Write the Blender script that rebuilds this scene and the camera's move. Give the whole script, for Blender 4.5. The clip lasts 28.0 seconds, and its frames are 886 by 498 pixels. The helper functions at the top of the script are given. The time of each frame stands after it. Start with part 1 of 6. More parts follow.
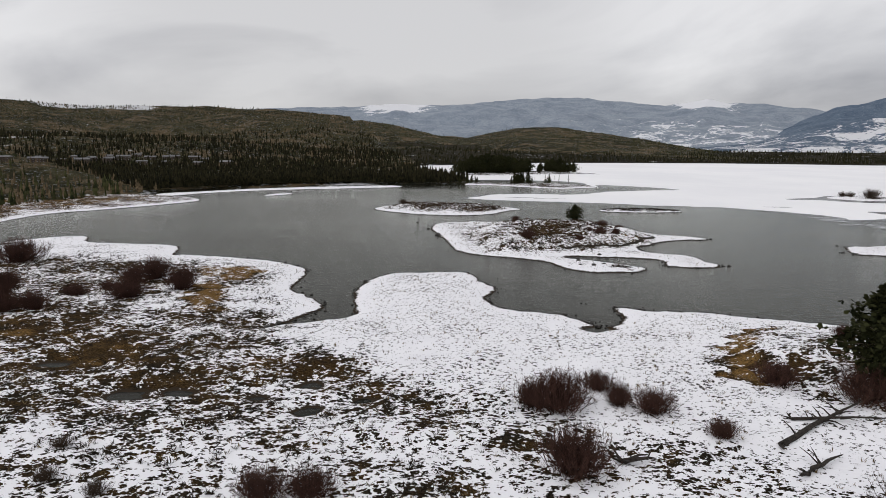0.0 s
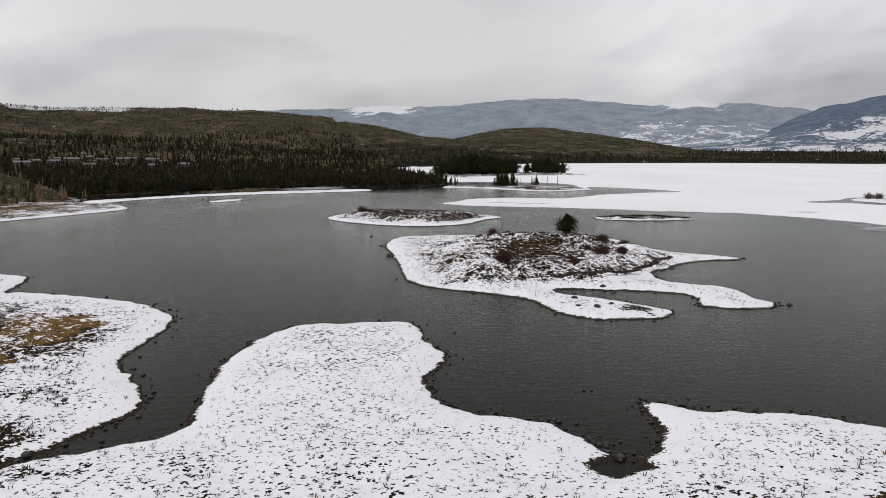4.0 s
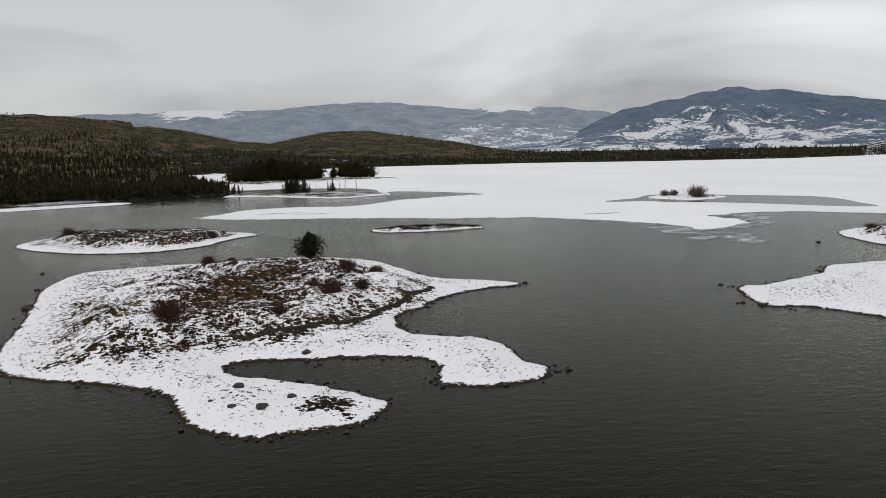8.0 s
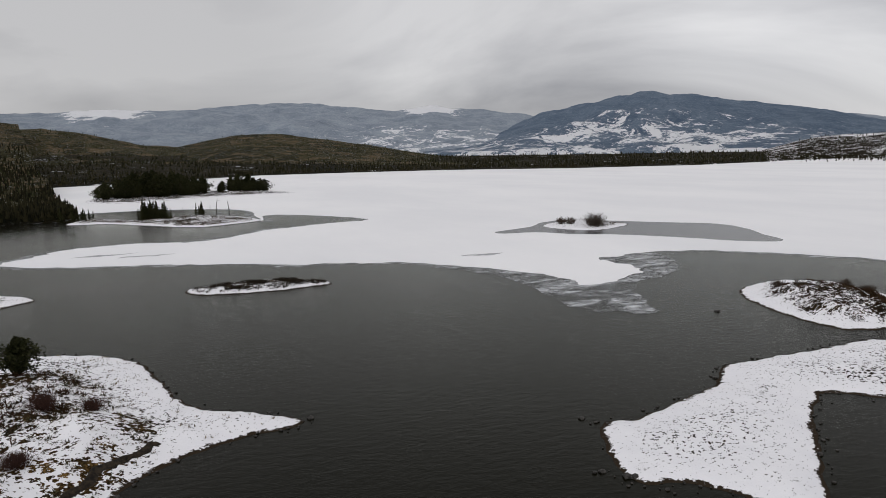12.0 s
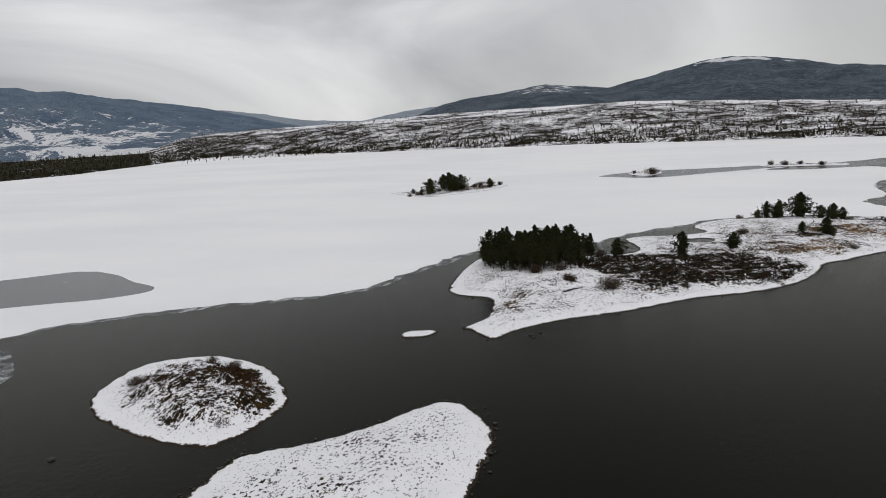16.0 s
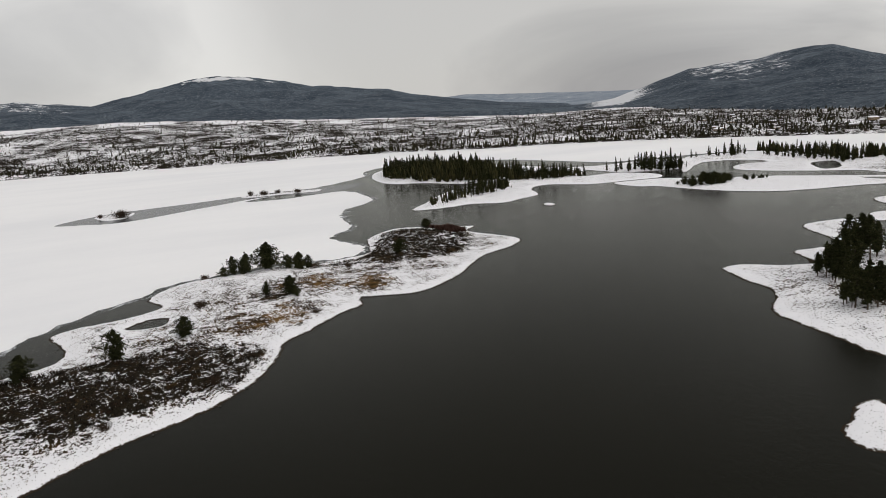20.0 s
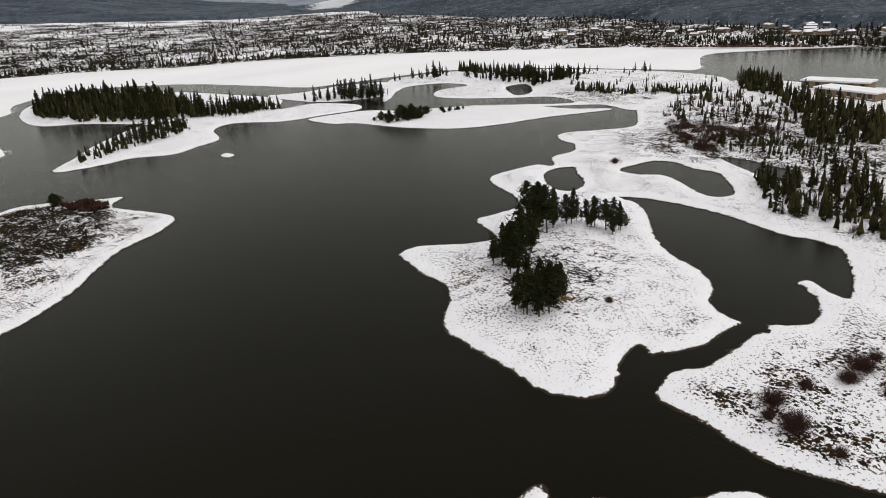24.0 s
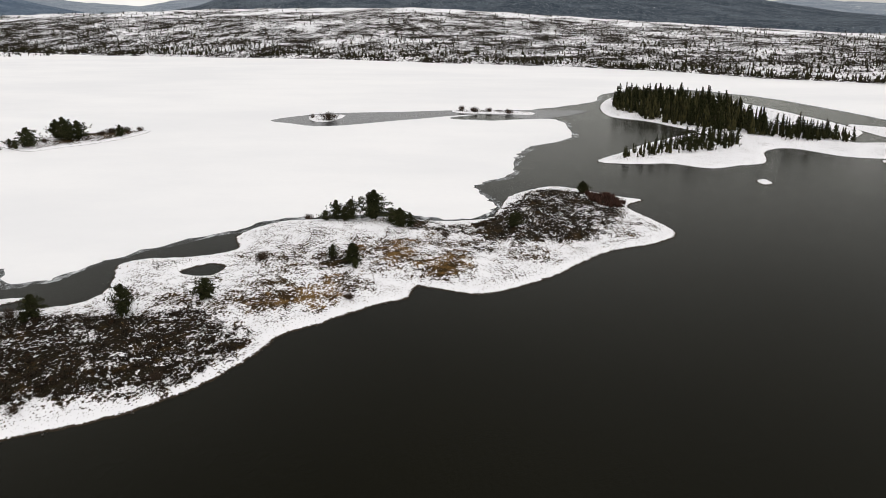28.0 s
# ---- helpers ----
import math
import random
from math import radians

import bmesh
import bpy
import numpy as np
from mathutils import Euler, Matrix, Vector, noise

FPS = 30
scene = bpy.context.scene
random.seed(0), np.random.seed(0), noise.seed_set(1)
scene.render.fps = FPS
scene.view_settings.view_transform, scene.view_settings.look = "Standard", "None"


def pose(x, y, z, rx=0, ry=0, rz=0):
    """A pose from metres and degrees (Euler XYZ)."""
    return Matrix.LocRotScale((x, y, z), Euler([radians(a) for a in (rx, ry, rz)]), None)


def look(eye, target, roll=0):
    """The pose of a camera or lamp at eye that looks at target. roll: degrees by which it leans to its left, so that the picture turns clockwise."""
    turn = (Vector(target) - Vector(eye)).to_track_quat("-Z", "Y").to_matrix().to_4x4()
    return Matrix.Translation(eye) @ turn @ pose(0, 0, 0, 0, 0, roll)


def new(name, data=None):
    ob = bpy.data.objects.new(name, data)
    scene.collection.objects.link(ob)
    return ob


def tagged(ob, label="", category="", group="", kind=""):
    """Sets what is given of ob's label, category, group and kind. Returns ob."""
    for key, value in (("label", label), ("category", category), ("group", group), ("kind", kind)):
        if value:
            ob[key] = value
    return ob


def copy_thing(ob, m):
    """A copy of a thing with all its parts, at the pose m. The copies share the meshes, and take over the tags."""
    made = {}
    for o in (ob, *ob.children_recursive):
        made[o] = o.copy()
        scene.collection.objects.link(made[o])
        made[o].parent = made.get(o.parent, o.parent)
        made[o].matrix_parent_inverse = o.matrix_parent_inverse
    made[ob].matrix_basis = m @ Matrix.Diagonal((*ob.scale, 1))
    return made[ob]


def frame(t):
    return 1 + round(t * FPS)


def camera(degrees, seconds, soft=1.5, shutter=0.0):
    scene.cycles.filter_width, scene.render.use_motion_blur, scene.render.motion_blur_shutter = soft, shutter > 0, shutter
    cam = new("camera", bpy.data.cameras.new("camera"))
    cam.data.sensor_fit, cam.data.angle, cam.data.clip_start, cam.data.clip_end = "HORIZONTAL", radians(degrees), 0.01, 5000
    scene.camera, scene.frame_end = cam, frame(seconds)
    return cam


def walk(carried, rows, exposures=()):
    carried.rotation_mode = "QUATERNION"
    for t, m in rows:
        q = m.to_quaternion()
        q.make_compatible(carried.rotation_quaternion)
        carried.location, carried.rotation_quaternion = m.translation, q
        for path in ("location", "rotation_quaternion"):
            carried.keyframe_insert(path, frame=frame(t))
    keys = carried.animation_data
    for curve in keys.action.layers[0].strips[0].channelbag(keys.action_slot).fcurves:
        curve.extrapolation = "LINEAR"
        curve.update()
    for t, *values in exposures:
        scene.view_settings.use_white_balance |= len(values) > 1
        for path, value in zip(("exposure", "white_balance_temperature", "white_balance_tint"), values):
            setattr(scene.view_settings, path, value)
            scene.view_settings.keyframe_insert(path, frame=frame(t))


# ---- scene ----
cam = camera(64.6, 28.0, soft=0.55)
PATH_ROWS = [
    (0.0, 0.0, -0.0, 16.25, 81.67, -0.22, 0.02),
    (0.5, 0.33, 3.64, 16.13, 81.67, -0.22, -0.1),
    (1.0, 0.79, 7.28, 15.96, 81.68, -0.16, -0.17),
    (1.5, 1.21, 10.9, 15.83, 81.69, -0.2, -0.26),
    (2.0, 1.66, 14.6, 15.71, 81.69, -0.1, -0.36),
    (2.5, 2.27, 18.45, 15.48, 81.73, -0.0, -0.41),
    (4.5, 6.43, 33.33, 15.04, 81.83, 0.16, -0.99),
    (5.0, 8.06, 36.76, 14.96, 81.85, 0.25, -1.05),
    (5.5, 9.92, 40.14, 14.77, 81.9, 0.42, -2.87),
    (6.0, 11.86, 43.36, 14.48, 81.84, 0.81, -8.12),
    (6.5, 13.96, 46.57, 14.25, 81.77, 0.99, -12.66),
    (7.0, 16.38, 49.79, 14.01, 81.77, 1.1, -14.15),
    (7.5, 18.82, 52.81, 13.99, 81.99, 1.06, -14.72),
    (8.0, 20.87, 55.33, 14.12, 82.01, 1.11, -14.78),
    (8.5, 22.77, 57.7, 14.37, 81.94, 1.19, -15.22),
    (9.0, 24.85, 60.16, 14.84, 81.92, 1.1, -15.55),
    (9.5, 27.11, 62.72, 15.65, 81.91, 1.17, -15.7),
    (10.0, 29.55, 65.23, 16.52, 81.86, 1.23, -16.57),
    (10.5, 32.1, 67.72, 17.23, 81.79, 1.32, -18.57),
    (11.0, 34.83, 70.06, 17.87, 81.73, 1.34, -20.29),
    (11.5, 37.65, 72.26, 18.6, 81.91, 1.16, -20.78),
    (13.5, 44.57, 78.43, 22.64, 81.98, 1.06, -21.27),
    (14.0, 47.81, 79.77, 23.59, 81.86, 1.46, -25.1),
    (14.5, 50.74, 81.8, 24.42, 81.26, 2.37, -39.8),
    (15.0, 53.57, 83.14, 25.17, 80.7, 2.74, -50.88),
    (15.5, 56.59, 83.97, 25.91, 80.21, 3.11, -60.33),
    (16.0, 59.7, 84.27, 26.65, 79.85, 3.32, -67.73),
    (16.5, 63.08, 84.28, 27.17, 79.72, 3.49, -73.11),
    (17.0, 66.53, 83.81, 27.88, 79.61, 3.47, -76.72),
    (17.5, 70.45, 82.91, 28.41, 79.42, 3.64, -82.2),
    (18.0, 74.46, 81.98, 29.08, 79.23, 3.71, -87.36),
    (18.5, 78.36, 80.45, 29.76, 79.17, 3.76, -90.39),
    (19.0, 82.43, 78.54, 30.43, 79.13, 3.82, -93.72),
    (19.5, 86.4, 76.34, 30.93, 78.89, 3.94, -99.45),
    (20.0, 89.86, 73.72, 31.39, 78.56, 4.27, -106.64),
    (20.5, 93.08, 70.9, 32.03, 78.19, 4.35, -113.33),
    (21.0, 96.11, 67.72, 32.48, 78.0, 4.28, -118.79),
    (21.5, 98.86, 64.3, 32.96, 77.9, 4.2, -122.91),
    (22.0, 101.21, 60.77, 33.69, 77.36, 4.03, -125.37),
    (22.5, 103.09, 57.76, 34.61, 76.42, 3.7, -127.83),
    (24.5, 108.78, 46.61, 38.48, 68.32, 3.51, -127.62),
    (25.0, 109.75, 45.04, 38.75, 68.57, 3.26, -126.93),
    (25.5, 110.45, 43.63, 38.89, 68.8, 3.12, -125.2),
    (26.0, 111.01, 42.71, 38.94, 69.2, 2.72, -120.39),
    (26.5, 111.41, 41.96, 39.09, 69.78, 2.23, -111.28),
    (27.0, 111.43, 40.68, 39.06, 70.46, 1.52, -99.47),
    (27.5, 111.23, 39.76, 38.98, 70.96, 0.85, -90.69),
    (28.0, 111.24, 39.18, 39.02, 71.28, 0.14, -82.53),
]

walk(cam, [(t, pose(x, y, z, rx, ry, rz)) for t, x, y, z, rx, ry, rz in PATH_ROWS],
     exposures=[(0.0, 0.0, 6400, 12), (1.0, -0.18, 6400, 12), (2.0, 0.02, 6400, 12), (5.0, 0.0, 6425, 12), (8.0, -0.1, 6420, 10), (11.0, -0.2, 6425, 12), (14.0, -0.34, 6417, 12), (15.0, -0.22, 6415, 12), (16.0, -0.24, 6410, 10), (17.0, 0.06, 6460, 10), (18.0, 0.02, 6480, 10), (19.0, -0.18, 6560, 10), (20.0, -0.08, 6640, 10), (22.0, -0.02, 6620, 10), (25.0, 0.15, 6640, 10), (26.0, 0.09, 6650, 10), (27.0, 0.06, 6660, 10), (28.0, 0.22, 6670, 10)])

# ---------------------------------------------------------------- sky and light
SUN_AZ, SUN_EL = radians(235), radians(50)
world = bpy.data.worlds.new("world")
scene.world = world
world.use_nodes = True
wn, wl = world.node_tree.nodes, world.node_tree.links
wn.clear()
w_out = wn.new("ShaderNodeOutputWorld")
w_bg = wn.new("ShaderNodeBackground")
w_sky = wn.new("ShaderNodeTexSky")
w_sky.sky_type = "NISHITA"
w_sky.sun_disc = False
w_sky.sun_elevation = SUN_EL
w_sky.sun_rotation = SUN_AZ
w_co = wn.new("ShaderNodeTexCoord")
w_map = wn.new("ShaderNodeMapping")
w_map.inputs["Scale"].default_value = (1.0, 1.0, 2.6)
w_n1 = wn.new("ShaderNodeTexNoise")
w_n1.inputs["Scale"].default_value = 1.5
w_n1.inputs["Detail"].default_value = 7.0
w_n1.inputs["Roughness"].default_value = 0.5
w_n1.inputs["Distortion"].default_value = 0.8
w_rmp = wn.new("ShaderNodeValToRGB")
w_rmp.color_ramp.elements[0].position = 0.36
w_rmp.color_ramp.elements[0].color = (0.41, 0.41, 0.425, 1)
w_rmp.color_ramp.elements[1].position = 0.61
w_rmp.color_ramp.elements[1].color = (0.80, 0.795, 0.785, 1)
w_dim = wn.new("ShaderNodeMix")
w_dim.data_type = "RGBA"
w_dim.blend_type = "MULTIPLY"
w_dim.inputs[0].default_value = 1.0
w_dim.inputs[7].default_value = (0.1, 0.1, 0.1, 1)
w_mix = wn.new("ShaderNodeMix")
w_mix.data_type = "RGBA"
w_mix.inputs[0].default_value = 0.93
w_bg.inputs["Strength"].default_value = 1.0
wl.new(w_co.outputs["Generated"], w_map.inputs["Vector"])
wl.new(w_map.outputs["Vector"], w_n1.inputs["Vector"])
wl.new(w_n1.outputs["Fac"], w_rmp.inputs["Fac"])
wl.new(w_sky.outputs["Color"], w_dim.inputs[6])
wl.new(w_dim.outputs[2], w_mix.inputs[6])
wl.new(w_rmp.outputs["Color"], w_mix.inputs[7])
sky_out = w_mix.outputs[2]
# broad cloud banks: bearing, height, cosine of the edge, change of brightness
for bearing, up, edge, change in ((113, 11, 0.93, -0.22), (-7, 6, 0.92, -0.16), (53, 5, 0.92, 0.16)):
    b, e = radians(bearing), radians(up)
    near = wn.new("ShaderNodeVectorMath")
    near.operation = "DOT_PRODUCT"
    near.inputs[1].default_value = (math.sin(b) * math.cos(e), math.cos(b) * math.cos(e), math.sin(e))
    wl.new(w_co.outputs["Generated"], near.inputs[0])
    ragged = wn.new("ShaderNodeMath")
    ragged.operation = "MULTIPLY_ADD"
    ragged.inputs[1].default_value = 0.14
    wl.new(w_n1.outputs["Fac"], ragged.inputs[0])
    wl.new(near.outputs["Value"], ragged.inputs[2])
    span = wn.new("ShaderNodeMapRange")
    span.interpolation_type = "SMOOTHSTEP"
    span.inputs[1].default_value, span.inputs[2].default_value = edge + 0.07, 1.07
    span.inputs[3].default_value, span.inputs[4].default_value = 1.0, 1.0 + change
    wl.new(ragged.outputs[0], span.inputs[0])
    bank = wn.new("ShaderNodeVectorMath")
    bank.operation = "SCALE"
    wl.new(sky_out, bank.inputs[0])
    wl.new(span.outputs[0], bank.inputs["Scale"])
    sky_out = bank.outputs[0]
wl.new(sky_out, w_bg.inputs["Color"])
wl.new(w_bg.outputs["Background"], w_out.inputs["Surface"])

sun_data = bpy.data.lights.new("sun", "SUN")
sun_data.energy = 1.3
sun_data.angle = radians(90)
sun_data.color = (1.0, 0.97, 0.93)
sun = new("sun", sun_data)
sun.matrix_world = look((400 * math.sin(SUN_AZ), 400 * math.cos(SUN_AZ), 400 * math.tan(SUN_EL)), (0, 0, 0))

# ---------------------------------------------------------------- materials
class Nodes:
    """A node material and short ways to wire it."""

    def __init__(self, name):
        self.mat = bpy.data.materials.new(name)
        self.mat.use_nodes = True
        self.n, self.l = self.mat.node_tree.nodes, self.mat.node_tree.links
        self.bsdf = self.n["Principled BSDF"]
        self.co = self.n.new("ShaderNodeTexCoord").outputs["Object"]

    def set(self, **values):
        for key, value in values.items():
            self.bsdf.inputs[key.replace("_", " ")].default_value = value
        return self

    def scaled(self, sx, sy, sz):
        m = self.n.new("ShaderNodeMapping")
        m.inputs["Scale"].default_value = (sx, sy, sz)
        self.l.new(self.co, m.inputs["Vector"])
        return m.outputs["Vector"]

    def noise(self, scale, detail=5.0, rough=0.55, vec=None, distortion=0.0):
        t = self.n.new("ShaderNodeTexNoise")
        t.inputs["Scale"].default_value = scale
        t.inputs["Detail"].default_value = detail
        t.inputs["Roughness"].default_value = rough
        t.inputs["Distortion"].default_value = distortion
        self.l.new(vec or self.co, t.inputs["Vector"])
        return t.outputs["Fac"]

    def math(self, op, a, b=0.0, c=0.0):
        t = self.n.new("ShaderNodeMath")
        t.operation = op
        for i, v in enumerate((a, b, c)):
            if isinstance(v, (int, float)):
                t.inputs[i].default_value = v
            else:
                self.l.new(v, t.inputs[i])
        return t.outputs[0]

    def step(self, v, lo, hi):
        t = self.n.new("ShaderNodeMapRange")
        t.interpolation_type = "SMOOTHSTEP"
        for i, x in ((0, v), (1, lo), (2, hi)):
            if isinstance(x, (int, float)):
                t.inputs[i].default_value = x
            else:
                self.l.new(x, t.inputs[i])
        return t.outputs[0]

    def mix(self, fac, a, b):
        t = self.n.new("ShaderNodeMix")
        t.data_type = "RGBA"
        for i, v in ((0, fac), (6, a), (7, b)):
            if isinstance(v, (int, float)):
                t.inputs[i].default_value = v
            elif isinstance(v, tuple):
                t.inputs[i].default_value = (*v, 1.0)
            else:
                self.l.new(v, t.inputs[i])
        return t.outputs[2]

    def cells(self, scale, vec=None, blur=0.0):
        """Nearness to scattered points, about 0 to 1."""
        v = vec or self.co
        if blur:
            t = self.n.new("ShaderNodeTexNoise")
            t.inputs["Scale"].default_value = scale * 1.7
            t.inputs["Detail"].default_value = 3.0
            self.l.new(v, t.inputs["Vector"])
            add = self.n.new("ShaderNodeVectorMath")
            add.operation = "MULTIPLY_ADD"
            add.inputs[1].default_value = (blur, blur, blur)
            self.l.new(t.outputs["Color"], add.inputs[0])
            self.l.new(v, add.inputs[2])
            v = add.outputs[0]
        t = self.n.new("ShaderNodeTexVoronoi")
        t.voronoi_dimensions = "2D"
        t.inputs["Scale"].default_value = scale
        self.l.new(v, t.inputs["Vector"])
        return self.math("SUBTRACT", 1.0, t.outputs["Distance"])

    def attr(self, name):
        t = self.n.new("ShaderNodeAttribute")
        t.attribute_name = name
        s = self.n.new("ShaderNodeSeparateColor")
        self.l.new(t.outputs["Color"], s.inputs[0])
        return s.outputs[0], s.outputs[1], s.outputs[2]

    def rand(self):
        return self.n.new("ShaderNodeObjectInfo").outputs["Random"]

    def island(self):
        return self.n.new("ShaderNodeNewGeometry").outputs["Random Per Island"]

    def color(self, c):
        self.l.new(c, self.bsdf.inputs["Base Color"])
        return self

    def rough(self, v):
        self.l.new(v, self.bsdf.inputs["Roughness"])
        return self

    def bump(self, v, strength, distance):
        b = self.n.new("ShaderNodeBump")
        b.inputs["Strength"].default_value = strength
        b.inputs["Distance"].default_value = distance
        self.l.new(v, b.inputs["Height"])
        self.l.new(b.outputs["Normal"], self.bsdf.inputs["Normal"])
        return self


def make_snowy_ground(name, fine=1.0):
    """Snow with grass, heath and mud showing through: red of 'cover' is how much, green how straw-coloured."""
    m = Nodes(name)
    cover, straw, mud = m.attr("cover")
    stretched = m.scaled(1.0 * fine, 1.25 * fine, 1.0 * fine)
    clump = m.noise(2.7, 8.0, 0.68, stretched, 0.2)
    grit = m.noise(8.0, 6.0, 0.66, stretched, 0.2)
    patch = m.noise(0.16 * fine ** 0.75, 4.0, 0.5)
    tussock = m.noise(0.75 * fine, 4.0, 0.6, None, 0.3)
    dots = m.math("ADD", m.math("MULTIPLY", m.cells(1.9, stretched, 0.30), 0.56), m.math("MULTIPLY", m.cells(5.0, stretched, 0.12), 0.44))
    height = m.math("ADD", m.math("MULTIPLY", dots, 0.48), m.math("ADD", m.math("MULTIPLY", clump, 0.24), m.math("MULTIPLY", grit, 0.28)))
    uneven = m.math("ADD", m.math("MULTIPLY", m.math("SUBTRACT", patch, 0.5), 2.0), m.math("MULTIPLY", m.math("SUBTRACT", tussock, 0.5), 2.3))
    drift = m.math("ADD", cover, m.math("MULTIPLY", uneven, m.step(cover, 0.0, 0.5)))
    level = m.math("SUBTRACT", 0.680, m.math("MULTIPLY", drift, 0.25))
    veg = m.step(m.math("SUBTRACT", height, level), -0.004, 0.012)
    hue = m.noise(0.55, 5.0, 0.6)
    tone = m.step(grit, 0.36, 0.64)
    dark = m.mix(tone, (0.004, 0.0036, 0.0028), (0.028, 0.022, 0.014))
    rust = m.mix(tone, (0.004, 0.003, 0.0014), (0.066, 0.040, 0.016))
    gold = m.mix(tone, (0.022, 0.013, 0.005), (0.23, 0.135, 0.045))
    warm = m.math("ADD", straw, m.math("MULTIPLY", m.math("SUBTRACT", hue, 0.5), 1.1))
    plant = m.mix(m.step(warm, 0.22, 0.46), dark, rust)
    plant = m.mix(m.step(warm, 0.50, 0.72), plant, gold)
    mud = m.step(m.math("ADD", mud, m.math("MULTIPLY", m.math("SUBTRACT", clump, 0.5), 0.35)), 0.40, 0.43)
    soil = m.mix(mud, plant, (0.030, 0.022, 0.015))
    snow = m.mix(m.noise(0.35, 6.0, 0.6), (0.74, 0.74, 0.78), (0.84, 0.84, 0.86))
    m.color(m.mix(m.math("MAXIMUM", veg, mud), snow, soil))
    m.set(Roughness=0.9, Specular_IOR_Level=0.02)
    m.bump(m.math("ADD", m.math("MULTIPLY", veg, 0.7), height), 0.5, 0.12)
    return m.mat


M_GROUND = make_snowy_ground("snowy_ground")
M_FARGROUND = make_snowy_ground("snowy_hillside", 0.22)


def make_water():
    """Dark peaty water: a dull body under a sheen that grows towards grazing sight."""
    m = Nodes("lake_water")
    swell = m.noise(0.9, 3.0, 0.5, m.scaled(1.0, 1.9, 1.0), 0.6)
    chop = m.noise(4.6, 4.0, 0.6, m.scaled(1.0, 1.6, 1.0), 0.4)
    wind = m.noise(0.02, 3.0, 0.5, m.scaled(1.0, 2.0, 1.0))
    bump = m.n.new("ShaderNodeBump")
    bump.inputs["Strength"].default_value = 0.29
    bump.inputs["Distance"].default_value = 0.12
    m.l.new(m.math("ADD", swell, m.math("MULTIPLY", chop, 0.6)), bump.inputs["Height"])
    body = m.n.new("ShaderNodeBsdfDiffuse")
    m.l.new(m.mix(m.noise(0.03, 3.0), (0.0034, 0.0032, 0.0014), (0.0056, 0.0051, 0.0023)), body.inputs["Color"])
    sheen = m.n.new("ShaderNodeBsdfGlossy")
    sheen.inputs["Color"].default_value = (0.94, 0.95, 0.905, 1)
    m.l.new(m.math("ADD", 0.10, m.math("MULTIPLY", m.step(wind, 0.4, 0.65), 0.05)), sheen.inputs["Roughness"])
    m.l.new(bump.outputs["Normal"], sheen.inputs["Normal"])
    fres = m.n.new("ShaderNodeFresnel")
    fres.inputs["IOR"].default_value = 1.33
    m.l.new(bump.outputs["Normal"], fres.inputs["Normal"])
    gloss = m.math("MINIMUM", m.math("MULTIPLY", m.math("POWER", fres.outputs["Fac"], 1.5), 1.2), 1.0)
    both = m.n.new("ShaderNodeMixShader")
    m.l.new(gloss, both.inputs[0])
    m.l.new(body.outputs[0], both.inputs[1])
    m.l.new(sheen.outputs[0], both.inputs[2])
    m.l.new(both.outputs[0], m.n["Material Output"].inputs["Surface"])
    m.n.remove(m.bsdf)
    return m.mat


def make_ice():
    m = Nodes("snow_on_ice")
    big = m.noise(0.02, 6.0, 0.6, m.scaled(1.0, 0.45, 1.0))
    fine = m.noise(0.6, 7.0, 0.65)
    c = m.mix(m.step(big, 0.3, 0.7), (0.77, 0.775, 0.795), (0.85, 0.85, 0.86))
    m.color(m.mix(m.math("MULTIPLY", fine, 0.25), c, (0.70, 0.71, 0.74)))
    m.set(Roughness=0.8, Specular_IOR_Level=0.2)
    m.bump(fine, 0.25, 0.05)
    return m.mat


def make_slush(name, white, broken=False):
    """Wet grey ice with white crusts; white is how much of it is crusted."""
    m = Nodes(name)
    streak = m.noise(0.32, 7.0, 0.62, m.scaled(1.0, 2.2, 1.0), 1.2)
    grain = m.noise(1.6, 5.0, 0.6)
    v = m.math("ADD", m.math("MULTIPLY", streak, 0.75), m.math("MULTIPLY", grain, 0.25))
    crust = m.step(v, 0.66 - white, 0.70 - white * 0.75)
    m.color(m.mix(crust, (0.060, 0.063, 0.066), (0.55, 0.56, 0.58)))
    m.rough(m.math("ADD", 0.22, m.math("MULTIPLY", crust, 0.5)))
    m.set(IOR=1.31)
    m.bump(v, 0.3, 0.04)
    if broken:
        veil = m.noise(0.16, 6.0, 0.6, m.scaled(1.0, 1.7, 1.0), 0.8)
        lace = m.math("ADD", m.math("MULTIPLY", veil, 0.6), m.math("MULTIPLY", v, 0.4))
        m.color(m.mix(m.step(lace, 0.44, 0.66), (0.085, 0.092, 0.098), (0.52, 0.54, 0.56)))
        m.l.new(m.math("ADD", 0.12, m.math("MULTIPLY", m.step(lace, 0.40, 0.62), 0.80)), m.bsdf.inputs["Alpha"])
    return m.mat


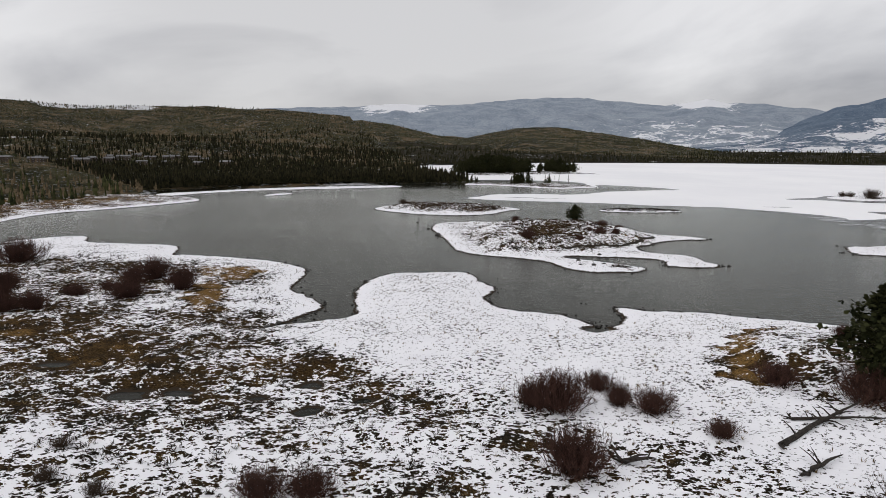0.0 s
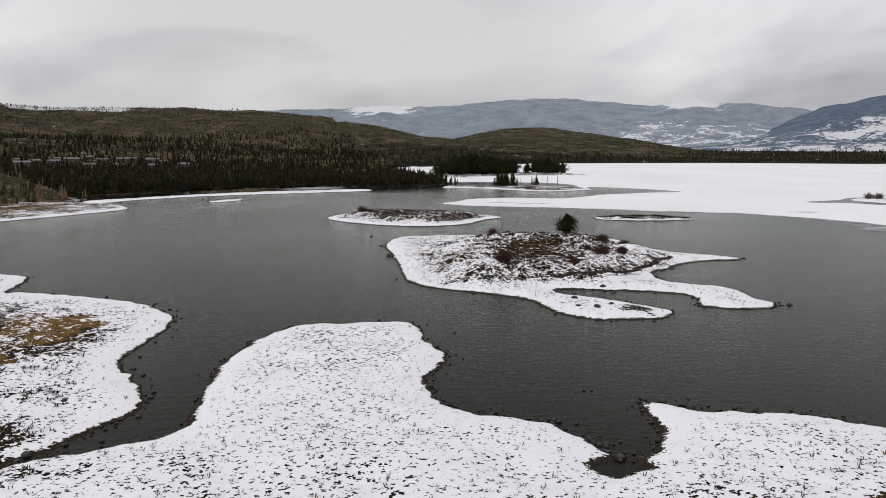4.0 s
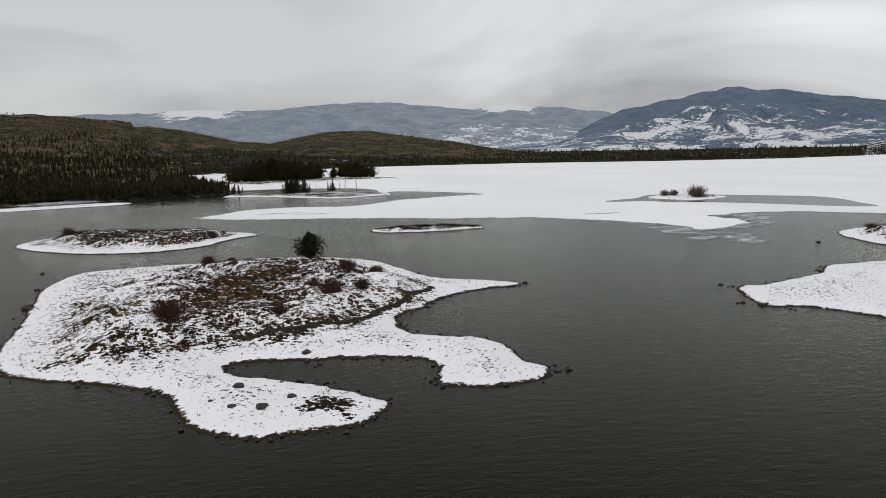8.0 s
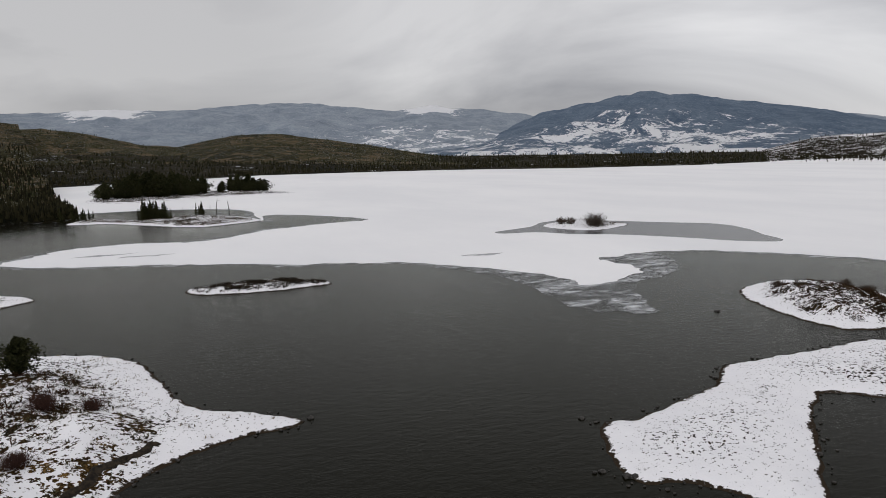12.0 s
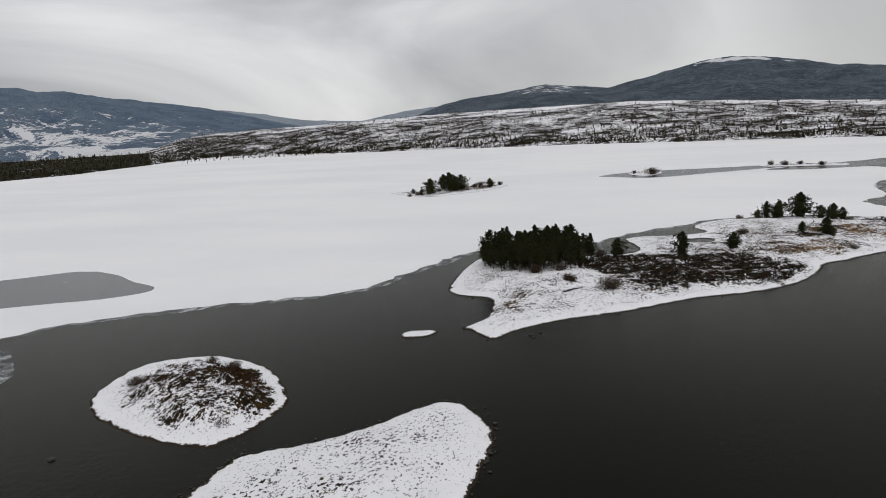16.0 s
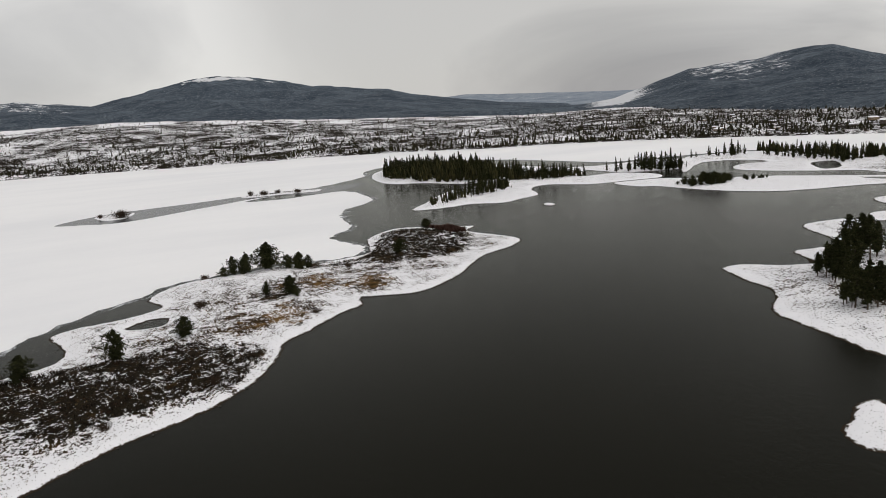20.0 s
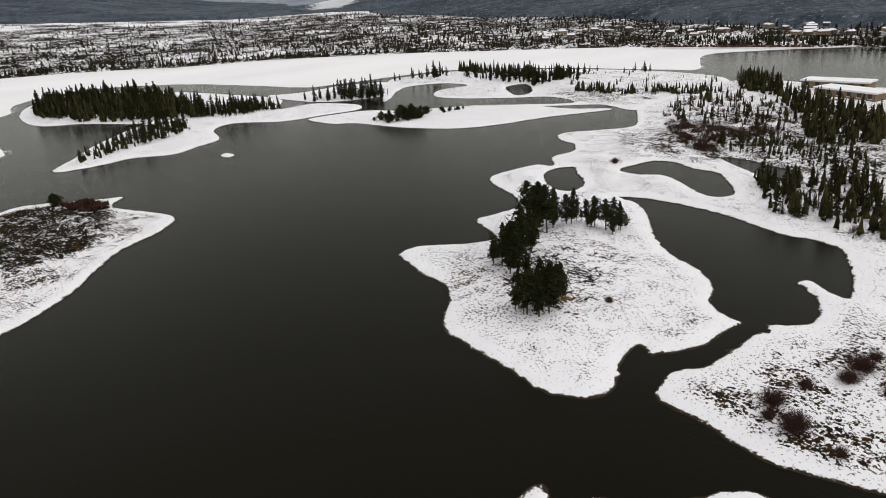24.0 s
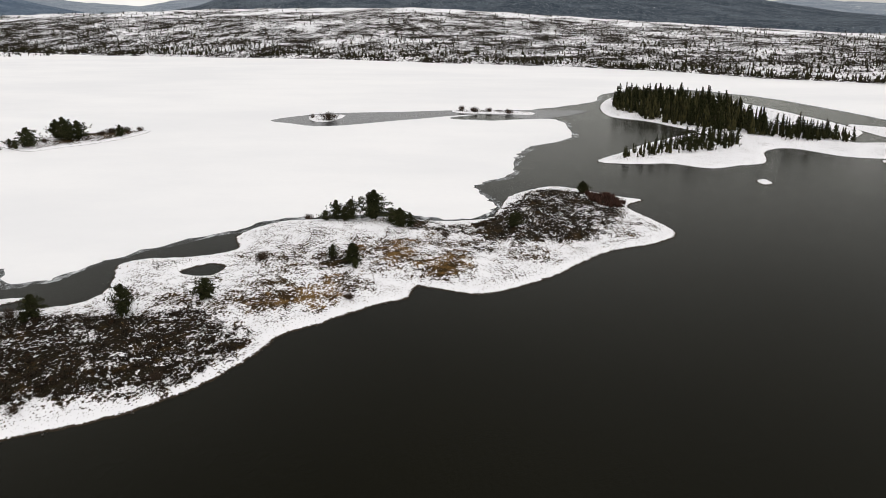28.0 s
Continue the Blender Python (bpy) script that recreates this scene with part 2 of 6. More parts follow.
def make_mountain(name, wood, wood_light, snow_scale, brown=None, speckle=0.40):
    """Conifer slopes with open snow; red of 'cover' is how much snow lies open. brown: colour of open dry bands. wood,
    wood_light: tree tones, with haze mixed in for distant ranges.
    """
    m = Nodes(name)
    cover, tint, _ = m.attr("cover")
    v1 = m.noise(0.0075 * snow_scale, 10.0, 0.66, m.scaled(1.0, 1.0, 0.45), 0.6)
    v2 = m.noise(0.045 * snow_scale, 7.0, 0.72, m.scaled(1.0, 1.0, 0.6))
    v = m.math("ADD", m.math("MULTIPLY", v1, 0.6), m.math("MULTIPLY", v2, 0.4))
    level = m.math("SUBTRACT", 0.72, m.math("MULTIPLY", cover, 0.42))
    open_snow = m.step(m.math("SUBTRACT", v, level), -0.012, 0.030)
    fleck = m.noise(0.11, 6.0, 0.75)
    stand = m.noise(0.009, 6.0, 0.65, None, 0.5)
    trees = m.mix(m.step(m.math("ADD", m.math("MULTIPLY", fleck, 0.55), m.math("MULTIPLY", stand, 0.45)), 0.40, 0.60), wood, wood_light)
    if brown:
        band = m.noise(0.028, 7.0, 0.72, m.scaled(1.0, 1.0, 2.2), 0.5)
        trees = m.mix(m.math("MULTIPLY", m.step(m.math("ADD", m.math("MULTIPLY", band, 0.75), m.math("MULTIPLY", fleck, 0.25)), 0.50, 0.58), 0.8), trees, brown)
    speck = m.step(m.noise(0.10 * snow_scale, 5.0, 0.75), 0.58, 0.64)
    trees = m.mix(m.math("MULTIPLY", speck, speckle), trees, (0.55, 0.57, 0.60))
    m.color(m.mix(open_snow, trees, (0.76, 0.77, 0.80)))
    m.set(Roughness=0.95, Specular_IOR_Level=0.05)
    m.bump(m.math("ADD", v2, fleck), 0.8, 10.0)
    return m.mat


def make_plain(name, a, b, scale, rough=0.85, bump=0.0, spec=0.2):
    m = Nodes(name)
    v = m.noise(scale, 6.0, 0.6)
    m.color(m.mix(m.step(v, 0.3, 0.7), a, b))
    m.set(Roughness=rough, Specular_IOR_Level=spec)
    if bump:
        m.bump(v, bump, 0.03)
    return m.mat


def make_needles(name, a, b, snow=0.0):
    m = Nodes(name)
    tone = m.mix(m.island(), a, b)
    tone = m.mix(m.math("MULTIPLY", m.rand(), 0.45), tone, tuple(0.6 * v for v in a))
    if snow:
        tone = m.mix(m.math("MULTIPLY", m.step(m.noise(2.2, 4.0), 0.58, 0.66), snow), tone, (0.7, 0.72, 0.75))
    m.color(tone)
    m.set(Roughness=0.85, Specular_IOR_Level=0.03)
    return m.mat


def make_stems(name, a, b):
    m = Nodes(name)
    m.color(m.mix(m.island(), a, b))
    m.set(Roughness=0.8, Specular_IOR_Level=0.04)
    return m.mat


M_WATER = make_water()
M_ICE = make_ice()
M_SLUSH = make_slush("wet_grey_ice", 0.02)
M_CRUST = make_slush("crusted_ice_edge", 0.13, True)
# far ranges: distance haze painted into the tree colours, pale and blue
M_HAZYRANGE = make_mountain("haze_tinted_range", (0.190, 0.230, 0.285), (0.330, 0.370, 0.420), 1.3)
# north peak: its blue is aerial haze put into the base colour
M_HAZYPEAK = make_mountain("haze_blue_peak", (0.078, 0.115, 0.172), (0.160, 0.205, 0.265), 1.9)
# dark woods lifted towards blue-grey, haze baked into both tree tones
M_HAZYSLOPE = make_mountain("hazy_wooded_slope", (0.038, 0.053, 0.073), (0.120, 0.146, 0.176), 2.4, None, 0.55)
M_HILL = make_mountain("near_hill", (0.016, 0.018, 0.009), (0.070, 0.062, 0.030), 4.5, (0.165, 0.120, 0.070), 0.6)
M_SHOREWOOD = make_mountain("dark_shore_wood", (0.012, 0.012, 0.008), (0.042, 0.037, 0.022), 3.4, None, 0.15)
M_BARK = make_plain("pine_bark", (0.045, 0.032, 0.024), (0.13, 0.10, 0.08), 6.0, 0.9, 0.5)
M_GREYWOOD = make_plain("bleached_wood", (0.012, 0.010, 0.008), (0.048, 0.040, 0.033), 5.0, 0.9, 0.5)
M_PINE = make_needles("pine_needles", (0.010, 0.0125, 0.0055), (0.062, 0.064, 0.026))
M_FARPINE = make_needles("far_conifer", (0.006, 0.007, 0.004), (0.040, 0.035, 0.017))
M_HILLPINE = make_needles("hill_conifer", (0.014, 0.018, 0.008), (0.074, 0.076, 0.032))
M_YOUNG = make_needles("young_needles", (0.011, 0.012, 0.0055), (0.062, 0.056, 0.023))
M_LARCH = make_needles("bare_aspen", (0.075, 0.056, 0.034), (0.190, 0.140, 0.084))
M_WILLOW = make_stems("willow_stems", (0.020, 0.011, 0.009), (0.098, 0.052, 0.040))
M_BROWNBUSH = make_stems("brown_twigs", (0.020, 0.014, 0.010), (0.080, 0.056, 0.039))
M_SAGE = make_stems("sage_twigs", (0.006, 0.005, 0.004), (0.040, 0.030, 0.020))
M_HEATH = make_stems("rusty_heath", (0.006, 0.0045, 0.003), (0.066, 0.035, 0.018))
M_OLIVE = make_stems("olive_heath", (0.012, 0.012, 0.006), (0.080, 0.068, 0.034))
M_GRASS = make_stems("dry_grass", (0.035, 0.026, 0.015), (0.20, 0.145, 0.075))
M_STONE = make_plain("wet_stone", (0.012, 0.011, 0.010), (0.060, 0.055, 0.050), 4.0, 0.6, 0.4)
M_TURF = make_plain("dark_turf", (0.006, 0.005, 0.004), (0.040, 0.029, 0.018), 3.0, 0.9, 0.5)
M_BED = make_plain("lake_bed", (0.02, 0.018, 0.014), (0.04, 0.035, 0.028), 0.2)

# ---------------------------------------------------------------- plan: outlines in metres
MAIN = [(-73.9, 111.6), (-73.6, 117.3), (-64.5, 124.9), (-59.8, 117.3), (-52.3, 115.3), (-43.1, 112.8), (-40.1, 103.5), (-38.3, 103.6), (-29.3, 100.6), (-23.2, 97.5), (-18.5, 92.4), (-17.3, 87.6), (-17.4, 79.5), (-14.8, 75), (-12.2, 70.3), (-12.7, 67.4), (-14.7, 63.3), (-16.4, 61.3), (-14.2, 62.9), (-11, 64.3), (-8.7, 66.4), (-9.3, 72.1), (-9.8, 78.6), (-8.7, 85), (-6.5, 88.7), (-2.5, 89.4), (3.2, 89.5), (4.7, 83.3), (6, 80.5), (5.8, 77.2), (4.7, 74), (5.4, 71), (7.2, 68.6), (10.2, 67.4), (11.8, 66.4), (12.9, 64.8), (13.9, 63), (14.6, 62.3), (16.3, 63), (17.4, 66.5), (17.6, 69.6), (19.2, 69.6), (20.1, 68.4), (22.7, 68.2), (26.1, 67.8), (28.4, 66.3), (30.9, 65.3)]
ISL1 = [(1.5, 111.7), (0.6, 119.8), (-1.1, 130.5), (-2.3, 139), (-1.3, 147.4), (2.1, 149.9), (8.8, 150.9), (17.1, 151.3), (20.4, 152.9), (29.3, 150.1), (34.4, 146.2), (37, 139.4), (39, 131.8), (41.1, 129), (44.5, 126.8), (47.2, 124.2), (46.5, 123), (42.9, 122.6), (38.3, 120.2), (34.9, 116.6), (32.2, 113.8), (31.5, 111.5), (32, 107.6), (34.6, 105.9), (37.3, 103.8), (37.6, 98.8), (38.7, 95.8), (36.9, 94.1), (33.9, 93.8), (31.5, 94.7), (31, 96.2), (31.6, 99), (30.9, 100.8), (27.4, 102.2), (23, 103), (19.6, 103.8), (18.2, 102.7), (19.2, 100.8), (22.7, 98.5), (25.1, 96.1), (26.8, 94.1), (27.3, 92.4), (25.9, 90.6), (23.2, 90.1), (19.5, 90.2), (17.8, 91.3), (16.1, 93.8), (14.9, 97.8), (13.4, 99.9), (10, 101.9), (6.2, 103.9), (3.4, 106.6)]
ISL1_HUMP = [(6.2, 108.1), (4.2, 128.6), (10, 141), (18.7, 144.4), (28.1, 142.2), (32.7, 137), (37.4, 121.8), (29.5, 112.8), (25, 107.5), (18.4, 106.7), (15.6, 106.2), (11.4, 103.6), (8.5, 104)]
ISL1_BROWN = [(11.1, 126.8), (12.8, 140.1), (18.7, 144.4), (28.1, 142.2), (32.4, 135), (28.3, 121.6), (24, 117.9), (22.7, 111.8), (17.6, 107.7), (15.5, 106.9), (13, 110.4)]
ISL2 = [(-17.5, 180.5), (-16.8, 188.2), (-12.1, 194.8), (0.5, 194.2), (12.7, 189.9), (20.5, 183.4), (16.2, 177.1), (11.2, 168.4), (2.7, 165.5), (-8.4, 169.9)]
ISL2_BROWN = [(-13.1, 184.9), (-8.7, 195), (5.4, 189.9), (15.1, 183.4), (11.7, 175.3), (6.6, 170.4), (-4.6, 175.1)]
ISL3 = [(124.8, 228.8), (131.9, 235.3), (139.2, 237.2), (145.2, 231.4), (146.5, 223.2), (139.4, 217.7), (132, 215.3), (126.5, 220.2)]
SLUSH3 = [(109.7, 224.2), (121.5, 229.4), (130.2, 237.8), (140.7, 239.8), (149.3, 230.2), (157.7, 221), (165.1, 213.2), (164.5, 203), (158.6, 190.7), (154.8, 181.7), (147.8, 183.7), (140.2, 195), (131.8, 206.3), (124, 211.1), (117.8, 219.2), (110.4, 220.1)]
ISL4 = [(39.8, 180.1), (43.7, 183.2), (50, 184.1), (55.4, 183.8), (60.9, 177.3), (56.3, 175.2), (50.3, 174.5), (42.2, 175.9)]
ISL5 = [(109.1, 146.2), (114, 149), (120, 150), (123.4, 147.1), (125.2, 143), (124.3, 137), (121.7, 131.9), (117, 127), (113.7, 125.1), (109.6, 124.8), (105.4, 125.6), (104.1, 127.2), (103.7, 130.4), (104.6, 135.9), (106.2, 141.3)]
ISL5_HUMP = [(111.1, 143), (116, 145), (119.7, 143.8), (121.7, 139.2), (119.7, 132.7), (115.1, 127.6), (110.3, 126.2), (106.9, 128.1), (106.7, 133.8)]
ISL6 = [(66.7, 114.6), (69.5, 114.6), (74.1, 116), (80.2, 118.4), (83.9, 121.6), (87.3, 122), (91.9, 122.2), (97, 122.2), (101.6, 122.7), (104.5, 121.7), (108, 117.5), (113.1, 113.9), (117.5, 111.6), (119.1, 109), (117, 105.8), (114, 103.5), (110, 102.4), (103.1, 101.9), (99.7, 102.4), (95.8, 104.3), (93.2, 107.7), (89.8, 110.4), (86.7, 113.1), (84.7, 112.3), (81.4, 109.9), (77.1, 105.7), (72.8, 101.2), (71.1, 99), (69.6, 99.1), (68.2, 102.7), (66.3, 105.3), (64.1, 106.1), (64, 109.3)]
ROCK = [(137.9, 124.1), (140.1, 123.1), (140.5, 119.8), (138.3, 120), (137, 122.5)]
ISLET = [(124.4, 64.9), (124.7, 63.7), (123.2, 62.6), (121.9, 61.7), (120.3, 61.9), (119.9, 63.2), (121.6, 64.7)]
LONG = [(142.7, 116.6), (139.5, 113), (139.2, 111.3), (144, 108.9), (148.6, 104.9), (155.1, 96.6), (163, 88.9), (168.1, 80.7), (175.2, 74.7), (183.2, 71.5), (189, 70), (193, 66), (199.2, 60.9), (202.7, 56.6), (207.3, 55.8), (206.7, 52.1), (205.4, 48), (206.2, 44.2), (209.9, 39.6), (215, 34.7), (221.8, 30.1), (227.9, 25), (233.5, 16.4), (241.3, 12.5), (257, 19.2), (263.5, 15.4), (266, 20), (274, 33.2), (269.1, 40.7), (262.1, 44.7), (250.9, 46.4), (244.7, 48.7), (242.3, 59), (244.4, 66.9), (241.4, 76), (239.2, 86.6), (233.6, 91.3), (227.3, 92.7), (220.8, 89.9), (216.2, 95.8), (214.4, 102.7), (210.6, 105.7), (203.3, 102.4), (196.4, 101.8), (192.5, 108), (189.8, 115.4), (196.5, 110), (193, 120.5), (189.1, 130.1), (168.6, 128.5), (159.5, 125.1), (158.1, 119), (153.5, 116.6), (147.4, 115.7), (143.4, 116.8)]
LONG_BROWNE = [(235.3, 58.9), (240.1, 48.4), (264.4, 40.6), (268, 33.4), (260.5, 20.6), (245.4, 23.3), (232.6, 28.5), (228.2, 39.1), (229, 44.7), (232.6, 53.6)]
LONG_BROWNW = [(183.9, 111.5), (189.6, 99.3), (190.5, 90.2), (194.2, 85.9), (190.7, 79.1), (186.5, 74.2), (180.3, 74.6), (174.1, 77.5), (171.3, 83.4), (169.4, 90.3), (167.2, 97.7)]
ISL8 = [(313.1, 212.6), (318, 203.1), (326.9, 195.4), (338, 183.4), (339.3, 171.2), (320.4, 172.7), (305.5, 182), (299.2, 189.9)]
ISL9 = [(381.3, 128.1), (385.5, 120.4), (384, 113.7), (368.2, 115), (367.4, 122.3)]
BAR = [(404.5, 73.6), (407.4, 60.1), (401.4, 41.2), (393.9, 41.6), (395.2, 58.4), (395.6, 70.2)]
SLUSH9 = [(369.3, 138.9), (387.9, 124.3), (397.3, 94), (404.8, 70), (408.6, 40.4), (408, 18.1), (382.9, 38.8), (393.5, 60.9), (375.1, 88.3), (357, 113), (361.9, 129.3)]
FP = [(304.9, 22.3), (301.6, 14), (303.3, 2.3), (298.4, -6.2), (303.2, -15.1), (308.5, -23.4), (325, -28.1), (330.4, -36.9), (319, -47.7), (317.2, -61.7), (316, -75.6), (327.3, -81.3), (344.1, -72.6), (344.7, -58.7), (367.8, -71.6), (402.7, -64.7), (445.1, -50.7), (485.9, -25), (460.5, 2.4), (421.6, 12.3), (392.2, 10.4), (381.9, -1.3), (366.1, -11.2), (359.2, -14.9), (349.9, -7.5), (333.1, 5.9), (320.5, 12.9)]
FPROCK = [(285.8, -14.3), (287.9, -17), (283.2, -17.4), (281.2, -14.8)]
FP2 = [(314.7, -55), (314.6, -65.4), (311.4, -76), (295.1, -86.3), (285.2, -100.7), (271.7, -111.7), (255.6, -114.5), (243.4, -120.6), (251.2, -100.4), (255.2, -83.1), (261.6, -73), (276.1, -65), (293.3, -61), (300.4, -55.6)]
FP3 = [(381.2, -71.6), (347.8, -74.6), (336.3, -86.7), (335.9, -100.7), (353.7, -123.2), (369.1, -122.6), (378.5, -106.4), (376.6, -84.4)]
LAGOON = [(185, -50.1), (180.5, -49.1), (175, -44.8), (168.5, -37.6), (162.6, -33), (156.1, -30.3), (151.5, -26.6), (149.8, -23), (147, -20.9), (144, -20.5), (142.1, -21.8), (140.5, -23.1), (139, -25.3), (139.9, -29.1), (142.1, -32.2), (145.3, -34.7), (144.4, -36.6), (141.4, -34.9), (139.1, -35.3), (145, -47.4), (149.3, -50.4), (156, -50), (167.1, -52.8), (178.4, -52.6)]
POND1 = [(206.4, -52.8), (208.2, -57.0), (206.5, -61.0), (202.1, -57.4), (198.4, -55.0), (195.2, -51.1), (195.2, -47.0), (200.2, -47.7)]
POND2 = [(197.4, -65.5), (197.2, -70.8), (196.3, -75.2), (192.8, -77.0), (186.7, -74.8), (181.3, -74.7), (176.0, -69.9), (171.5, -64.0), (173.0, -60.9), (176.3, -61.3), (183.5, -65.6), (188.5, -67.3), (192.5, -64.8)]
POND3 = [(187.1, -86.0), (182.6, -87.2), (175.4, -85.6), (169.2, -83.3), (166.9, -78.1), (170.9, -76.9), (178.3, -80.5)]
I11 = [(138.2, 22.1), (140.5, 18.4), (140.5, 16), (138.1, 16.7), (136.6, 16.4), (136.7, 14.2), (133.8, 12.6), (131.4, 8.2), (128.8, 4.8), (125.6, 4.5), (120.5, 6.9), (122.4, 6)]
PEN1 = [(9.1, 300.6), (20.3, 297.2), (31, 286.2), (43.8, 274), (55.3, 278.2), (62.8, 286.7), (54.4, 305.8), (38.2, 313), (29, 304.7), (15.2, 317.1)]
WOOD2 = [(2.9, 409.7), (19.6, 393.9), (37.3, 403.4), (56, 415.2), (75, 419), (94.9, 424.6), (78.3, 446.9), (53.6, 475.4), (28.3, 499.2), (7.3, 463.9)]
SLUSH14 = [(81.7, 185.2), (86.2, 169.9), (84.6, 150.9), (85.5, 145.2), (88.1, 142.8), (92, 141.4), (95.1, 147.9), (100.1, 156.2), (113.4, 163.5), (119.7, 173.6), (116.3, 183)]

# mainland round the start, closed behind it
MAINLAND = MAIN + [(38, 62), (48, 52), (58, 30), (60, -10), (50, -40), (-40, -50), (-125, -30), (-135, 40), (-110, 95)]
# wooded mainland with the pine headland, lagoon and ponds
SOUTH_EAST = [(190.5, -5.1), (192.5, -7.5), (191.4, -11.1), (186, -17.1), (185.9, -20.2), (193.2, -23.1), (195.5, -24.5), (195.1, -29.5), (195.5, -34.2), (200.4, -38.1), (209.7, -41.1), (214.4, -44.5), (215.3, -50.5), (214.2, -58), (210.8, -59.5), (216.3, -65.1), (216.5, -71.9), (220.9, -77.4), (227.2, -79.4), (231.9, -83.4), (231.6, -88.2), (226.6, -95.3), (223.7, -104.4), (238.1, -123.7), (240, -128), (246, -178), (236, -193), (205, -191), (150, -195), (95, -150), (88, -70), (94, -25), (110, -8), (127.1, 0.1), (131.3, 0.7), (136.9, -0.2), (141.5, -0.6), (142.7, -2.6), (143.3, -6.1), (141.6, -9.6), (142, -14.4), (142.9, -19.3), (141, -20), (144, -21), (143.9, -8.8), (145.9, -6.7), (148.6, -7.8), (148.8, -6.6), (147.7, -3.2), (146.3, -1.2), (144.9, 2), (146.1, 4.5), (149.9, 6.4), (152.3, 6.3), (155.2, 5.8), (158.7, 5.7), (164.5, 5.4), (167.3, 4.8), (169.9, 2.9), (173.8, -1.2), (177.4, -3.1), (183.1, -3.3)]
CREEK = [(142, -21.1), (141.8, -16.7), (141.8, -13.3), (142.7, -9.2), (143.6, -5.9), (146.5, -7.3), (144.8, -9.9), (143.8, -13.6), (143.6, -16.6), (144, -21)]
ISLAND_11 = I11[:-2] + [(121, 6.4), (115, 11), (112, 20), (116, 29), (124.7, 28.2), (128.8, 25.9), (131.8, 24.1), (133.4, 25.4), (136.5, 24.6)]
ICE = [(62.3, 282.7), (66.8, 302.5), (82.1, 289.3), (91, 270.8), (76.8, 265.2), (60.2, 256.3), (44.8, 241.1), (31.6, 243.7), (18.2, 240.6), (12.6, 231.2), (8.2, 221.5), (20.7, 213), (37.3, 207.8), (52.4, 200.9), (59, 196.6), (67.3, 194.4), (76, 190.8), (81.7, 185.2), (88.7, 175.6), (93.6, 164.7), (92.7, 159.4), (97.1, 159.3), (105, 163.3), (109.4, 168.2), (108.4, 177.5), (114.3, 180), (124, 180.9), (133.9, 176.3), (144.6, 163.8), (152.3, 151.6), (159.9, 142.6), (171.6, 139.5), (188, 136.9), (196.9, 132.5), (208.4, 130.9), (206.5, 123.6), (201.8, 118.6), (202.3, 112.7), (207.1, 111.1), (213, 108.9), (222.9, 102.6), (231.1, 94.9), (236, 92.3), (240.7, 87.1), (244.1, 76.8), (247.5, 67.5), (244.5, 59.3), (244.8, 50.8), (255, 47), (266, 51.5), (273.8, 52.2), (286.6, 45.1), (307.7, 44.3), (325.5, 40), (343, 27.7), (378.9, 30.2), (384, 38.3), (377.3, 56.6), (383.8, 71.7), (413, 38), (440, 14), (475, 5), (500, -30), (470, -65), (420, -85), (390, -95), (385, -116), (382, -143), (372, -168), (332, -190), (286, -203), (274, -212), (298, -262), (250, -330), (450, -360), (700, -150), (800, 100), (1000, 450), (1500, 1350), (1200, 1200), (800, 850), (300, 900), (-80, 640), (-80, 500), (-20, 430), (-8, 350), (30, 345), (60, 330)]


def smooth(poly, n=5, wobble=0.25):
    """A closed spline through the corners, with a slightly ragged edge."""
    p = np.array(poly, float)
    a, b, c, d = np.roll(p, 1, 0), p, np.roll(p, -1, 0), np.roll(p, -2, 0)
    out = []
    for i in range(n):
        t = i / n
        out.append(0.5 * (2 * b + (c - a) * t + (2 * a - 5 * b + 4 * c - d) * t * t + (3 * b - a - 3 * c + d) * t ** 3))
    q = np.stack(out, 1).reshape(-1, 2)
    jog = [noise.noise_vector((x * 0.45, y * 0.45, 3.0)) for x, y in q]
    return q + wobble * np.array([(v.x, v.y) for v in jog])


def inside_by(x, y, poly):
    """Distance to an outline, positive inside it."""
    x, y = x.ravel(), y.ravel()
    best = np.full(x.shape, 1e18)
    odd = np.zeros(x.shape, bool)
    for (ax, ay), (bx, by) in zip(poly, np.roll(poly, -1, 0)):
        ex, ey = bx - ax, by - ay
        t = np.clip(((x - ax) * ex + (y - ay) * ey) / (ex * ex + ey * ey + 1e-12), 0, 1)
        best = np.minimum(best, (x - ax - t * ex) ** 2 + (y - ay - t * ey) ** 2)
        odd ^= ((ay > y) != (by > y)) & (x < ex * (y - ay) / (by - ay + 1e-12) + ax)
    return np.where(odd, 1, -1) * np.sqrt(best)


def fbm(x, y, scale, octaves=4, seed=0.0):
    """Smooth noise of many waves; cheap and the same at every build."""
    r = np.random.RandomState(int(seed * 7) + 11)
    z = np.zeros_like(x)
    amp, k = 1.0, 2 * np.pi / scale
    for _ in range(octaves):
        for _ in range(5):
            th, ph = r.uniform(0, 2 * np.pi), r.uniform(0, 2 * np.pi)
            z = z + amp * 0.32 * np.sin(k * (x * np.cos(th) + y * np.sin(th)) + ph + 1.3 * np.sin(0.6 * k * (x * np.sin(th) - y * np.cos(th)) + ph))
        amp, k = amp * 0.5, k * 2.03
    return z


def soft(v, lo, hi):
    t = np.clip((v - lo) / (hi - lo), 0, 1)
    return t * t * (3 - 2 * t)


